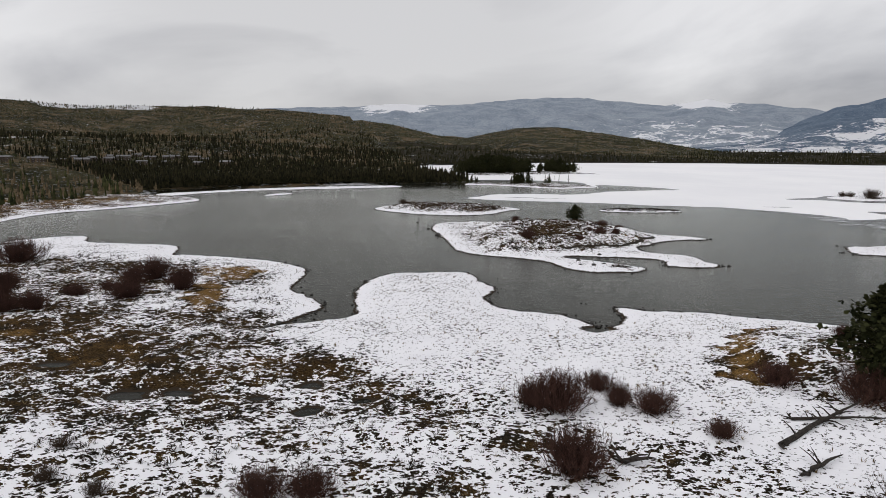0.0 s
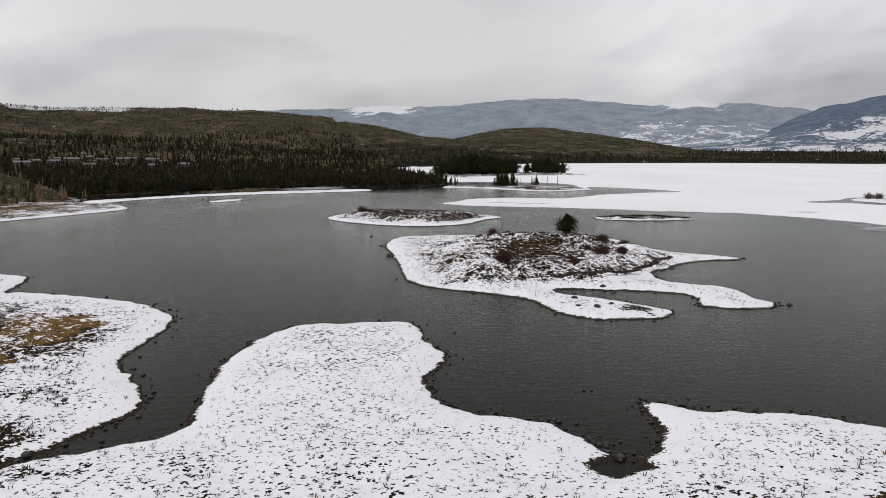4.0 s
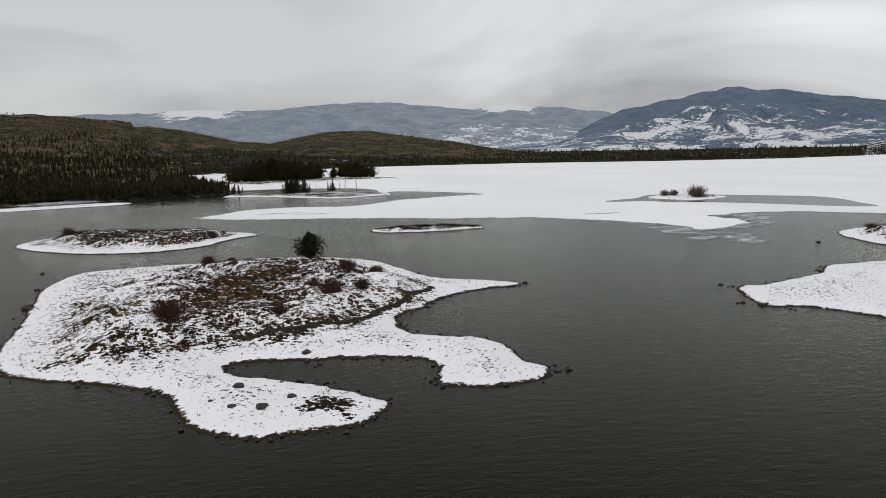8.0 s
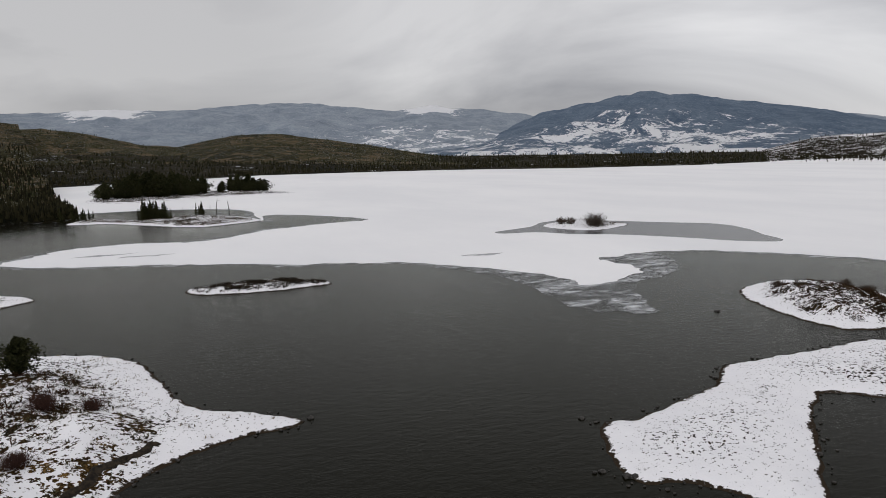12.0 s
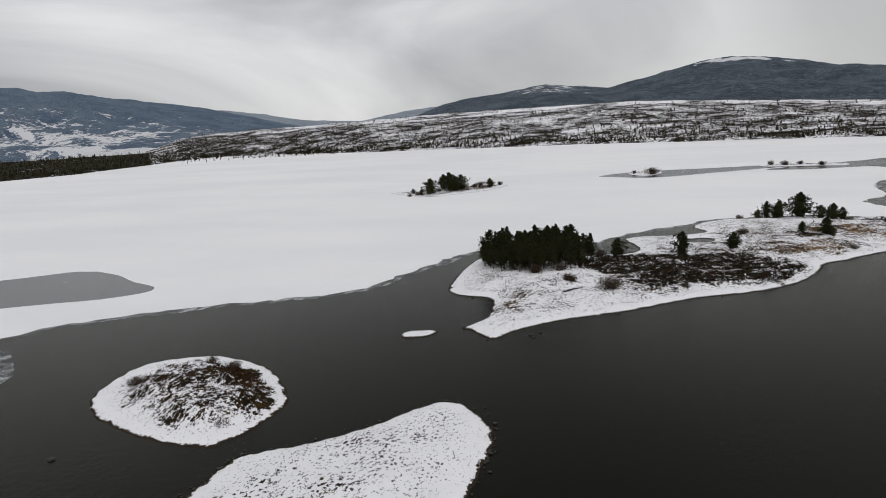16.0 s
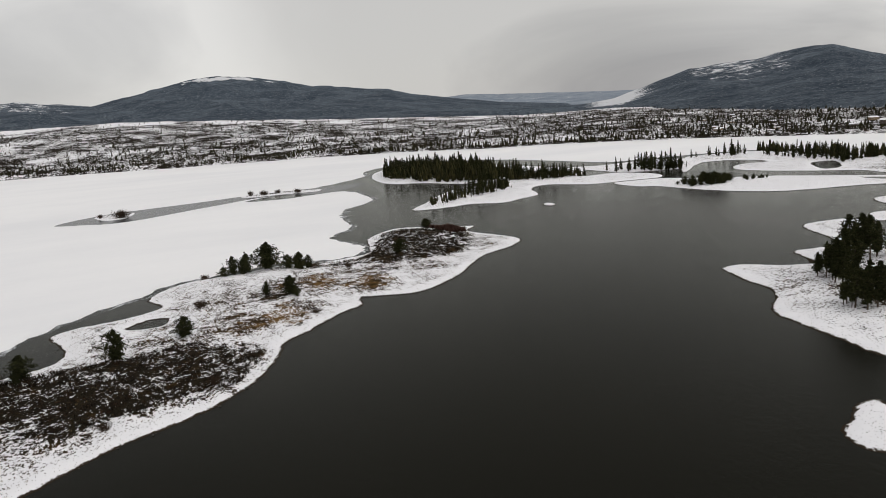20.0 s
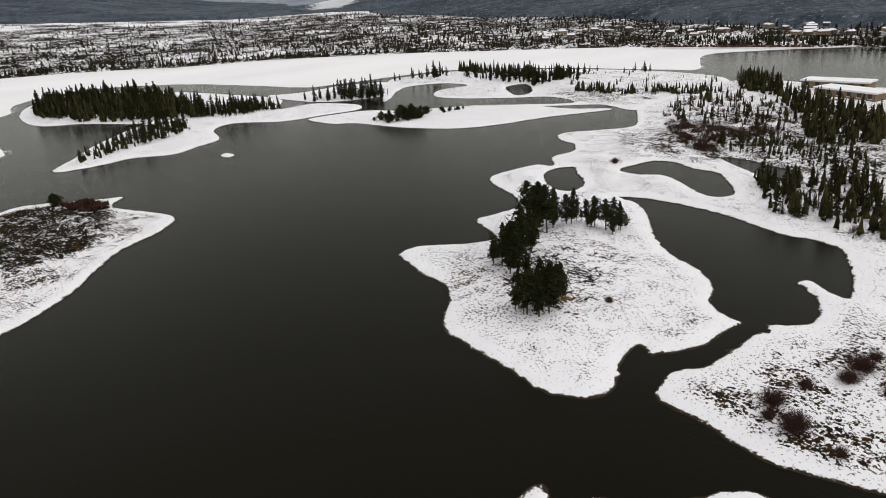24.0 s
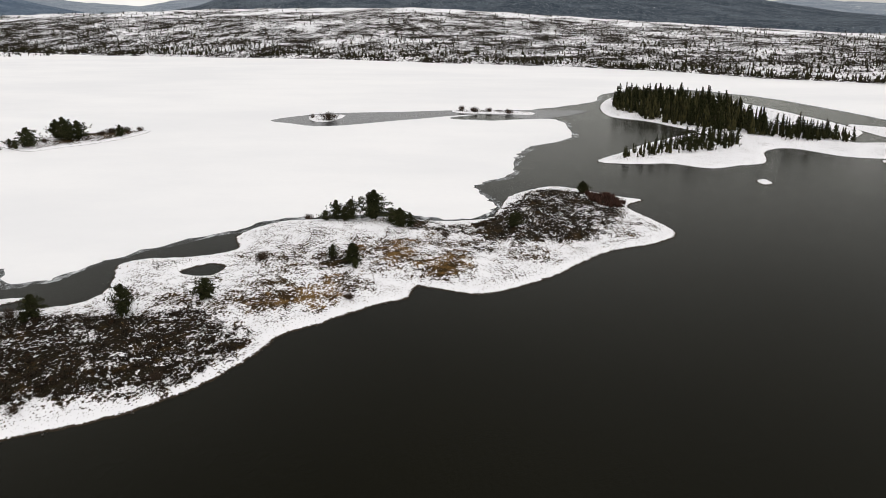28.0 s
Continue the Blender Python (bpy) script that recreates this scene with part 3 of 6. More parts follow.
def sheet(name, X, Y, Z, keep, material, cover=None):
    """A mesh from a grid of heights; faces only where keep holds at a corner. cover: three arrays for the ground's look."""
    h, w = X.shape
    idx = np.arange(h * w).reshape(h, w)
    quads = np.stack([idx[:-1, :-1], idx[:-1, 1:], idx[1:, 1:], idx[1:, :-1]], -1).reshape(-1, 4)
    k = keep.ravel()
    quads = quads[k[quads].any(1)]
    used = np.unique(quads)
    remap = np.zeros(h * w, int)
    remap[used] = np.arange(len(used))
    me = bpy.data.meshes.new(name)
    me.vertices.add(len(used))
    co = np.stack([X.ravel()[used], Y.ravel()[used], Z.ravel()[used]], 1).astype(np.float32)
    me.vertices.foreach_set("co", co.ravel())
    q = remap[quads].astype(np.int32)
    me.loops.add(q.size)
    me.loops.foreach_set("vertex_index", q.ravel())
    me.polygons.add(len(q))
    me.polygons.foreach_set("loop_start", np.arange(0, q.size, 4, dtype=np.int32))
    me.polygons.foreach_set("use_smooth", np.ones(len(q), bool))
    me.update(calc_edges=True)
    if cover is not None:
        a = me.color_attributes.new("cover", "FLOAT_COLOR", "POINT")
        rgba = np.ones((len(used), 4), np.float32)
        for i, c in enumerate(cover):
            rgba[:, i] = np.clip(c.ravel()[used], 0, 1)
        a.data.foreach_set("color", rgba.ravel())
    me.materials.append(material)
    return new(name, me)


def cut_bank(name, line, height, width, label, seed):
    """A low eroded edge of turf: a ragged dark lip along a line, falling to its right-hand side."""
    p = np.array(line, float)
    t = np.linspace(0, len(p) - 1, (len(p) - 1) * 14)
    q = np.stack([np.interp(t, range(len(p)), p[:, k]) for k in (0, 1)], 1)
    way = np.gradient(q, axis=0)
    side = np.stack([way[:, 1], -way[:, 0]], 1) / np.linalg.norm(way, axis=1)[:, None]
    r = np.random.RandomState(seed)
    q = q + side * (0.25 * fbm(q[:, 0], q[:, 1], 5.0, 3, seed) + r.normal(0, 0.06, len(q)))[:, None]
    end = np.minimum(1.0, np.minimum(np.arange(len(q)), len(q) - 1 - np.arange(len(q))) / 8.0)
    rows = []
    for off, up in ((-0.9, -0.06), (-0.35, 0.55), (0.0, 1.0), (0.18, 0.8), (0.25, 0.25), (0.55, -0.1)):
        xy = q + side * (off * width * (0.7 + 0.6 * r.uniform(0, 1, len(q))) * (0.3 + 0.7 * end))[:, None]
        z, _ = ground_many(xy[:, 0], xy[:, 1])
        rows.append(np.concatenate([xy, (z + up * height * end * (0.7 + 0.5 * r.uniform(0, 1, len(q))) - 0.02)[:, None]], 1))
    g = np.stack(rows, 0)
    return tagged(sheet(name, g[..., 0], g[..., 1], g[..., 2], np.ones(g.shape[:2], bool), M_TURF), label, "bank", "", "structure")


LANDS = []  # (bounds, height function) of each piece of land


def land(name, label, lands, waters=(), humps=(), zones=(), res=0.6, base=(0.25, 0.2), margin=1.2, beach=0.30, material=None, kind_name="island", slope=0.05):
    """A piece of land in the lake. humps: (outline, height, width of the bank); zones: (outline, cover, straw, width of the edge)."""
    shapes = [smooth(p) for p in lands]
    holes = [smooth(p, wobble=0.15) for p in waters]
    banks = [(smooth(p, wobble=0.5), hh, ww) for p, hh, ww in humps]
    areas = [(smooth(p, wobble=1.0), c, s, ww) for p, c, s, ww in zones]

    def depth(x, y):
        d = np.max([inside_by(x, y, s) for s in shapes], 0)
        for s in holes:
            d = np.minimum(d, -inside_by(x, y, s))
        return d + 0.16 * fbm(x, y, 2.6, 3, 6.0)

    def height(x, y):
        x, y = np.atleast_1d(x).astype(float).ravel(), np.atleast_1d(y).astype(float).ravel()
        d = depth(x, y)
        z = np.where(d > 0, beach * (1 - np.exp(-np.maximum(d, 0) / 0.9)) + slope * np.minimum(np.maximum(d, 0), 9), 0.35 * d)
        for s, hh, ww in banks:
            b = inside_by(x, y, s)
            z = z + hh * soft(b, -0.3, ww) * (0.85 + 0.25 * fbm(x, y, 9.0, 2, 2.0))
        rise = soft(d, 0.3, 3.0)
        return z + rise * (0.10 * fbm(x, y, 7.0, 3, 1.0) + 0.05 * fbm(x, y, 1.7, 2, 4.0)), d

    pts = np.concatenate(shapes)
    lo, hi = pts.min(0) - margin - 1, pts.max(0) + margin + 1
    X, Y = np.meshgrid(np.arange(lo[0], hi[0], res), np.arange(lo[1], hi[1], res))
    z, d = height(X, Y)
    cover = np.full(z.shape, base[0]) * soft(d, 0.8, 3.5)
    straw = np.full(z.shape, base[1])
    xr, yr = X.ravel(), Y.ravel()
    for s, c, st, ww in areas:
        b = soft(inside_by(xr, yr, s) + 0.8 * fbm(xr, yr, 4.0, 3, 5.0), -ww, ww)
        cover, straw = cover * (1 - b) + c * b, straw * (1 - b) + st * b
    mud = np.clip(0.5 - 0.27 * d, 0, 1)
    for s, hh, ww in banks:
        b = inside_by(xr, yr, s)
        face = np.exp(-((b - ww * 0.35) / (0.35 * ww)) ** 2) * soft(fbm(xr, yr, 6.0, 2, 8.0), -0.25, 0.35)
        cover = np.maximum(cover, face * min(0.9, hh * 0.55))
    ob = sheet(name, X, Y, z.reshape(X.shape), (d > -margin).reshape(X.shape), material or M_GROUND,
               (cover, straw, mud))
    tagged(ob, label, kind_name, "", "structure")
    LANDS.append((lo, hi, height))
    return ob


def ground_z(x, y):
    """Height of the land at a place; 0 on open water."""
    best = 0.0
    for lo, hi, height in LANDS:
        if lo[0] < x < hi[0] and lo[1] < y < hi[1]:
            best = max(best, float(height(x, y)[0][0]))
    return best


def ground_many(xs, ys):
    """Heights of the land at many places, and how far each lies inside its shore."""
    xs, ys = np.asarray(xs, float), np.asarray(ys, float)
    best, inner = np.zeros(len(xs)), np.full(len(xs), -9.0)
    for lo, hi, height in LANDS:
        k = np.nonzero((xs > lo[0]) & (xs < hi[0]) & (ys > lo[1]) & (ys < hi[1]))[0]
        if len(k):
            z, d = height(xs[k], ys[k])
            best[k], inner[k] = np.maximum(best[k], z), np.maximum(inner[k], d)
    return best, inner


def flat(name, poly, z, thick, material, label, category, n=4, wobble=0.5):
    """A flat slab with a spline outline."""
    q = smooth(poly, n, wobble)
    bm = bmesh.new()
    top = [bm.verts.new((x, y, z)) for x, y in q]
    low = [bm.verts.new((x, y, z - thick)) for x, y in q]
    f = bm.faces.new(top)
    f.normal_update()
    if f.normal.z < 0:
        f.normal_flip()
    for i in range(len(q)):
        j = (i + 1) % len(q)
        bm.faces.new((top[i], low[i], low[j], top[j]))
    bmesh.ops.triangulate(bm, faces=[f])
    bmesh.ops.recalc_face_normals(bm, faces=bm.faces)
    me = bpy.data.meshes.new(name)
    bm.to_mesh(me)
    bm.free()
    me.materials.append(material)
    return tagged(new(name, me), label, category, "", "structure")


# ---------------------------------------------------------------- lake, bed and ice
def disc(name, radius, z, material, label, category):
    bm = bmesh.new()
    bmesh.ops.create_circle(bm, cap_ends=True, segments=96, radius=radius)
    me = bpy.data.meshes.new(name)
    bm.to_mesh(me)
    bm.free()
    me.materials.append(material)
    ob = new(name, me)
    ob.location = (60, 60, z)
    return tagged(ob, label, category, "", "structure")


disc("ground", 4900, -2.5, M_BED, "dark silty lake bed reaching under the hills", "ground")
disc("water", 2600, 0.0, M_WATER, "dark rippled lake water with a grey sheen", "water")
flat("lake_ice", ICE, 0.05, 0.06, M_ICE, "white snow-covered sheet of lake ice", "ice", 8, 1.5)
rim = smooth(ICE, 8, 1.5)
side = np.roll(rim, -1, 0) - np.roll(rim, 1, 0)
side = np.stack([side[:, 1], -side[:, 0]], 1) / (np.linalg.norm(side, axis=1)[:, None] + 1e-9)
if inside_by(*(rim[200] + side[200] * 0.5).reshape(2, 1), rim)[0] > 0:
    side = -side
span = 1.7 + 2.2 * np.array([noise.noise((x * 0.07, y * 0.07, 7.0)) + 0.5 * noise.noise((x * 0.3, y * 0.3, 2.0)) for x, y in rim])
flat("ice_rim", rim + side * np.clip(span, 0.25, 4.0)[:, None], 0.03, 0.03, M_CRUST, "thin grey melting rim of the ice sheet", "ice", 1, 0.0)
flat("wet_ice_1", SLUSH3, 0.058, 0.03, M_SLUSH, "grey wet ice round a small bushy islet", "ice")
flat("wet_ice_2", SLUSH9, 0.058, 0.03, M_SLUSH, "grey band of wet ice along a sandbar", "ice")
for i, spot in enumerate(([(88, 193), (91, 193.6), (94, 192.8), (97, 193.2), (94, 191.6), (90, 192)], [(20, 226), (24, 227.2), (29, 227), (32, 227.8), (28, 225.8), (23, 225.2)], [(28, 221.6), (33, 222.6), (39, 222), (36, 221.2), (31, 220.8)])):
    flat("wet_patch_%d" % (i + 1), spot, 0.056, 0.03, M_CRUST, "thin grey wet streak on the ice", "ice", 5, 1.0)
flat("ice_edge", SLUSH14, 0.035, 0.03, M_CRUST, "broken crusted rim of thawing ice", "ice", 4, 1.5)

# ---------------------------------------------------------------- land in the lake
PUDDLES = [[(x + r * math.cos(a) * (1 + 0.3 * math.sin(3 * a + x)), y + 0.7 * r * math.sin(a) * (1 + 0.25 * math.cos(2 * a + y))) for a in (0, 0.9, 1.8, 2.7, 3.6, 4.5, 5.4)]
           for x, y, r in ((13.8, 61.2, 1.3), (-8.9, 46.0, 0.8), (-8.4, 41.4, 0.85), (-12.0, 43.5, 0.6), (-20.5, 44.0, 1.3), (-17.5, 44.5, 0.9), (-5.0, 43.2, 0.55), (-29, 50.5, 1.0))]
land("mainland", "snowy heath shore with brown grass and mud", [MAINLAND], PUDDLES, [([(22, 54), (30, 60), (40, 55), (44, 44), (36, 38), (26, 42)], 0.9, 3.0)],
     [([(-75, 100), (-30, 92), (-22, 82), (-30, 72), (-60, 70), (-90, 85)], 0.70, 0.40, 4.0),
      ([(-90, 75), (-22, 68), (-14, 56), (-4, 46), (2, 34), (-2, 20), (-30, 15), (-80, 30)], 0.88, 0.38, 5.0),
      ([(-31, 91), (-23.5, 89.4), (-23.2, 84), (-25.1, 79.4), (-21.5, 67.3), (-25.2, 67.6), (-27, 74.7), (-27.2, 82.9), (-29.6, 84.7)], 1.3, 0.80, 0.7),
      ([(-33, 60), (-27.4, 58), (-22, 52), (-21.4, 46), (-28, 49)], 1.15, 0.42, 2.0), ([(-16, 52), (-6, 50), (-4, 45), (-10, 43), (-18, 46)], 0.9, 0.5, 2.0), ([(-50, 62), (-36, 60), (-34, 54), (-52, 52)], 1.0, 0.7, 2.5),
      ([(-60, 64), (-28, 60), (-24, 50), (-40, 46), (-70, 52)], 0.95, 0.48, 4.0),
      ([(-12, 44), (10, 42), (26, 34), (20, 18), (0, 8), (-30, 8), (-30, 36)], 0.52, 0.30, 6.0),
      ([(3, 52), (12, 62), (22, 57), (21, 46), (26, 36), (24, 26), (17, 30), (12, 38), (6, 45)], 0.24, 0.20, 4.0),
      ([(23, 54), (40, 56), (48, 40), (36, 36), (24, 42)], 0.68, 0.36, 3.0),
      ([(20.5, 46), (22.5, 54), (28, 59.5), (38, 59.5), (38, 57.5), (30, 58), (24.3, 53), (22.5, 46)], 1.15, 0.78, 1.0)],
     0.5, (0.22, 0.2), slope=0.03)
land("island_1", "low snowy island with a brown heath hummock", [ISL1], [], [(ISL1_HUMP, 1.1, 4.5)],
     [(ISL1_HUMP, 0.50, 0.46, 2.0), (ISL1_BROWN, 0.60, 0.36, 2.5), ([(23.4, 94.0), (25.4, 93.2), (25.6, 90.8), (24.0, 90.6), (22.6, 92.0)], 0.85, 0.22, 0.6), ([(9.3, 109.0), (11.4, 108.6), (12.9, 106.2), (11.0, 105.4), (9.0, 107.0)], 0.95, 0.2, 0.8),
      ([(14, 112), (20, 116), (24, 124), (26, 134), (20, 138), (16, 128)], 0.90, 0.50, 2.0)], 0.45, (0.30, 0.2))
cut_bank("cut_bank", [(37.6, 123.0), (36.8, 122.4), (32.3, 116.4), (29.2, 112.9), (27.0, 110.5), (23.8, 108.8), (20.2, 108.1), (17.5, 108.0)], 0.20, 0.48, "low dark eroded edge of turf on the island", 3)
land("island_2", "long low snowy island with brown grass", [ISL2], [], [(ISL2_BROWN, 0.7, 2.5)], [(ISL2_BROWN, 0.82, 0.38, 2.0)], 0.6, (0.45, 0.3))
land("island_3", "small bushy islet in the ice", [ISL3], [], [], [([(135, 220), (146, 224), (144, 230), (137, 226)], 0.9, 0.3, 1.5)], 0.6, (0.25, 0.2))
land("island_4", "tiny low islet with dark grass", [ISL4], [], [], [([(46, 178), (60, 178), (56, 183), (48, 183)], 1.05, 0.3, 1.5)], 0.6, (0.6, 0.2))
land("island_5", "round snowy island with a brown cut bank", [ISL5], [], [(ISL5_HUMP, 1.1, 2.5)],
     [(ISL5_HUMP, 0.62, 0.30, 1.5), ([(119, 138), (120.5, 135), (118.2, 131), (115, 127.6), (111.5, 126), (111, 128), (114, 130), (116.5, 134)], 1.5, 0.40, 0.8)], 0.4, (0.2, 0.2))
land("island_6", "flat curved snowy spit with sparse grass", [ISL6], [], [], [([(92, 116), (104, 118), (112, 112), (106, 108), (94, 110)], 0.30, 0.3, 3.0)], 0.45, (0.20, 0.2))
land("islet_1", "tiny snow-capped rock islet", [ROCK], [], [], [], 0.4, (0.05, 0.2))
land("islet_2", "tiny flat snowy islet", [ISLET], [], [], [], 0.3, (0.1, 0.2))
# heath patches on the long island: place, size, cover, straw
LONG_PATCHES = [(217.0, 70.3, 4.0, 1.00, 0.30), (221.4, 68.3, 3.5, 0.80, 0.50), (221.1, 61.3, 4.5, 0.95, 0.62), (217.4, 51.4, 5.5, 0.90, 0.62), (202.2, 69.2, 4.0, 0.80, 0.70), (198.4, 75.4, 3.5, 0.95, 0.55), (239.1, 60.9, 3.0, 1.10, 0.25), (224.8, 48.1, 3.5, 1.00, 0.30), (237.2, 46.5, 4.5, 1.10, 0.30)]
land("island_7", "long snowy island with dark heath and pines", [LONG], [[(209, 94), (213, 91), (212, 88), (208, 89)]],
     [([(160, 118), (190, 112), (193, 95), (188, 82), (172, 84), (164, 98)], 0.4, 6.0), (LONG_BROWNE, 0.55, 5.0)],
     [([(148, 114), (166, 112), (176, 88), (196, 74), (206, 60), (216, 44), (232, 24), (244, 18), (240, 45), (225, 75), (210, 90)], 0.50, 0.44, 4.0),
      (LONG_BROWNW, 0.98, 0.22, 2.5), (LONG_BROWNE, 0.92, 0.26, 2.5)]
     + [([(x + r * math.cos(a) * (1.3 + 0.3 * math.sin(2 * a + x)), y + r * math.sin(a) * (0.8 + 0.3 * math.cos(3 * a + y))) for a in (0, 0.9, 1.8, 2.7, 3.6, 4.5, 5.4)], c, st, 1.2) for x, y, r, c, st in LONG_PATCHES], 0.45, (0.32, 0.35))
land("island_8", "small wooded island out in the ice", [ISL8], [], [], [([(318, 190), (330, 185), (338, 175), (325, 176), (312, 186)], 1.1, 0.45, 2.0)], 0.8, (0.6, 0.4))
land("islet_3", "tiny bushy islet in the ice", [ISL9], [], [], [], 1.0, (0.4, 0.3))
land("sandbar", "narrow bushy bar in the ice", [BAR], [], [], [], 1.0, (0.5, 0.3))
land("island_9", "snowy shored island under dense pines", [FP], [], [], [], 1.5, (0.2, 0.3))
land("islet_4", "tiny snowy rock islet", [FPROCK], [], [], [], 0.7, (0.1, 0.3))
land("island_10", "low snowy island with a clump of pines", [FP2], [], [], [], 1.2, (0.15, 0.3))
land("island_11", "flat bare snowy island", [ISLAND_11], [], [], [], 0.35, (0.18, 0.2))
land("island_12", "narrow snowy bar with a row of pines", [FP3], [], [], [], 1.5, (0.15, 0.3))
land("far_spit", "snowy spit with lagoons and scattered pines", [[(367, -121), (375, -136), (366, -166), (330, -186), (285, -198), (246, -188), (240, -139), (237, -122), (248, -124), (257, -121), (294, -86), (313, -84)]],
     [[(317, -75), (323, -92), (346, -115), (342, -131), (327, -133), (327, -119), (318, -109), (306, -108), (289, -118), (277, -128), (262, -123), (273, -113), (287, -102), (297, -88)],
      [(309, -138), (307, -146), (292, -134), (289, -125), (298, -129)]], [],
     [([(262, -122), (278, -136), (275, -150), (255, -150), (245, -135)], 0.5, 0.35, 5.0)], 1.5, (0.25, 0.3), kind_name="spit")
land("headland", "snowy headland with a pine grove and ponds", [SOUTH_EAST], [LAGOON, POND1, POND2, POND3, CREEK],
     [([(172, -2), (184, -8), (190, -22), (186, -38), (172, -32), (160, -14), (156, -4)], 0.6, 6.0)],
     [([(165, -6), (175, -12), (174, -26), (164, -24), (157, -12)], 0.48, 0.25, 4.0), ([(174, -1), (178, -6), (176, -14), (168, -8), (166, -2)], 0.42, 0.45, 3.0),
      ([(138, -5), (134, -20), (120, -30), (100, -25), (112, -6)], 0.50, 0.32, 4.0), ([(200, -80), (215, -100), (200, -150), (130, -140), (150, -90)], 0.62, 0.3, 8.0),
      ([(165.5, -12), (170, -13), (169, -19), (164, -20), (162, -16)], 0.72, 0.22, 2.5), ([(162, -6), (165, -7.5), (164, -10), (160, -10)], 0.8, 0.70, 1.2)],
     0.45, (0.25, 0.3), kind_name="headland")
land("west_flat", "snow-rimmed brown flats below the western wood", [[(-82, 110), (-90.6, 130.3), (-93.8, 150.1), (-93.1, 166.2), (-85.4, 178.1), (-72.5, 203.9), (-77, 217), (-90, 228), (-112, 228), (-135, 212), (-160, 160), (-130, 105)]], [], [],
     [([(-100, 132), (-104, 166), (-95, 185), (-86, 203), (-100, 218), (-135, 205), (-150, 150)], 1.15, 0.58, 5.0)], 1.2, (0.62, 0.5), kind_name="shore")
land("west_spit", "thin snowy spit along the western shore", [[(-88, 228), (-83, 238), (-77, 246), (-70, 253), (-61, 259), (-50, 265), (-40, 269), (-30, 274), (-18, 280), (-18, 288), (-32, 285), (-44, 280), (-56, 274), (-66, 267), (-76, 258), (-86, 246), (-96, 234)]], [], [], [], 1.0, (0.2, 0.3), kind_name="spit")
land("west_islet", "low strip of snow off the western shore", [[(-56.4, 229), (-51, 237), (-53, 240), (-59, 232)]], [], [], [], 0.8, (0.1, 0.3), kind_name="islet")
land("island_13", "strip of tree-clad shore", [PEN1], [], [], [], 1.0, (0.8, 0.35))
land("island_14", "long wooded island in the ice", [WOOD2], [], [], [], 1.6, (0.8, 0.3))

# ---------------------------------------------------------------- far shores and mountains
CENTRE = (60.0, 60.0)


def polar(name, label, table, r0, r1, rows, cols, material, category, front=0.0, back=None, rough=0.05, cover=(0.2, 0.2), seed=1.0, power=1.0, shore=None):
    """A range seen round the lake: table gives bearing (degrees) and crest height; r0 foot, r1 crest. shore: bearing and foot distance."""
    az = np.array([a for a, _ in table], float)
    top = np.array([h for _, h in table], float)
    A = np.linspace(az[0], az[-1], cols)
    H = np.interp(A, az, top)
    foot = np.interp(A, [a for a, _ in shore], [r for _, r in shore]) if shore else np.full(cols, float(r0))
    U = np.concatenate([np.linspace(0, 1, rows), [1.06, 1.16, 1.35]])
    a, u = np.meshgrid(A, U)
    f = np.broadcast_to(foot, a.shape)
    R = f + (r1 - f) * u
    X, Y = CENTRE[0] + R * np.sin(np.radians(a)), CENTRE[1] + R * np.cos(np.radians(a))
    h = np.broadcast_to(H, a.shape)
    rise = np.where(u <= 1, np.clip(u, 0, 1) ** power, 1 - (u - 1) * 2.2)
    wave = fbm(X, Y, (r1 - foot.mean()) * 0.6, 5, seed) * rough * np.maximum(h, 8)
    Z = front + (h - front) * rise + wave * np.sin(np.pi * np.clip(u, 0, 1)) + 0.02 * h * fbm(X, Y, (r1 - foot.mean()) * 0.11, 3, seed + 2)
    Z = np.where(u <= 0, -1.5, Z)
    c = cover(a, np.clip(u, 0, 1), X, Y) if callable(cover) else np.full(a.shape, cover[0])
    ob = sheet(name, X, Y, Z, np.ones(a.shape, bool), material, (c, np.zeros(a.shape), np.zeros(a.shape)))
    tagged(ob, label, category, "", "structure")

    def height(bearing, distance):
        ff = np.interp(bearing, A, foot)
        hh = np.interp(bearing, A, H)
        uu = np.clip((distance - ff) / (r1 - ff), 0, 1)
        x, y = CENTRE[0] + distance * np.sin(np.radians(bearing)), CENTRE[1] + distance * np.cos(np.radians(bearing))
        w = fbm(x, y, (r1 - foot.mean()) * 0.6, 5, seed) * rough * np.maximum(hh, 8) * np.sin(np.pi * uu)
        return x, y, front + (hh - front) * uu ** power + w

    return height, (lambda b: np.interp(b, A, foot))


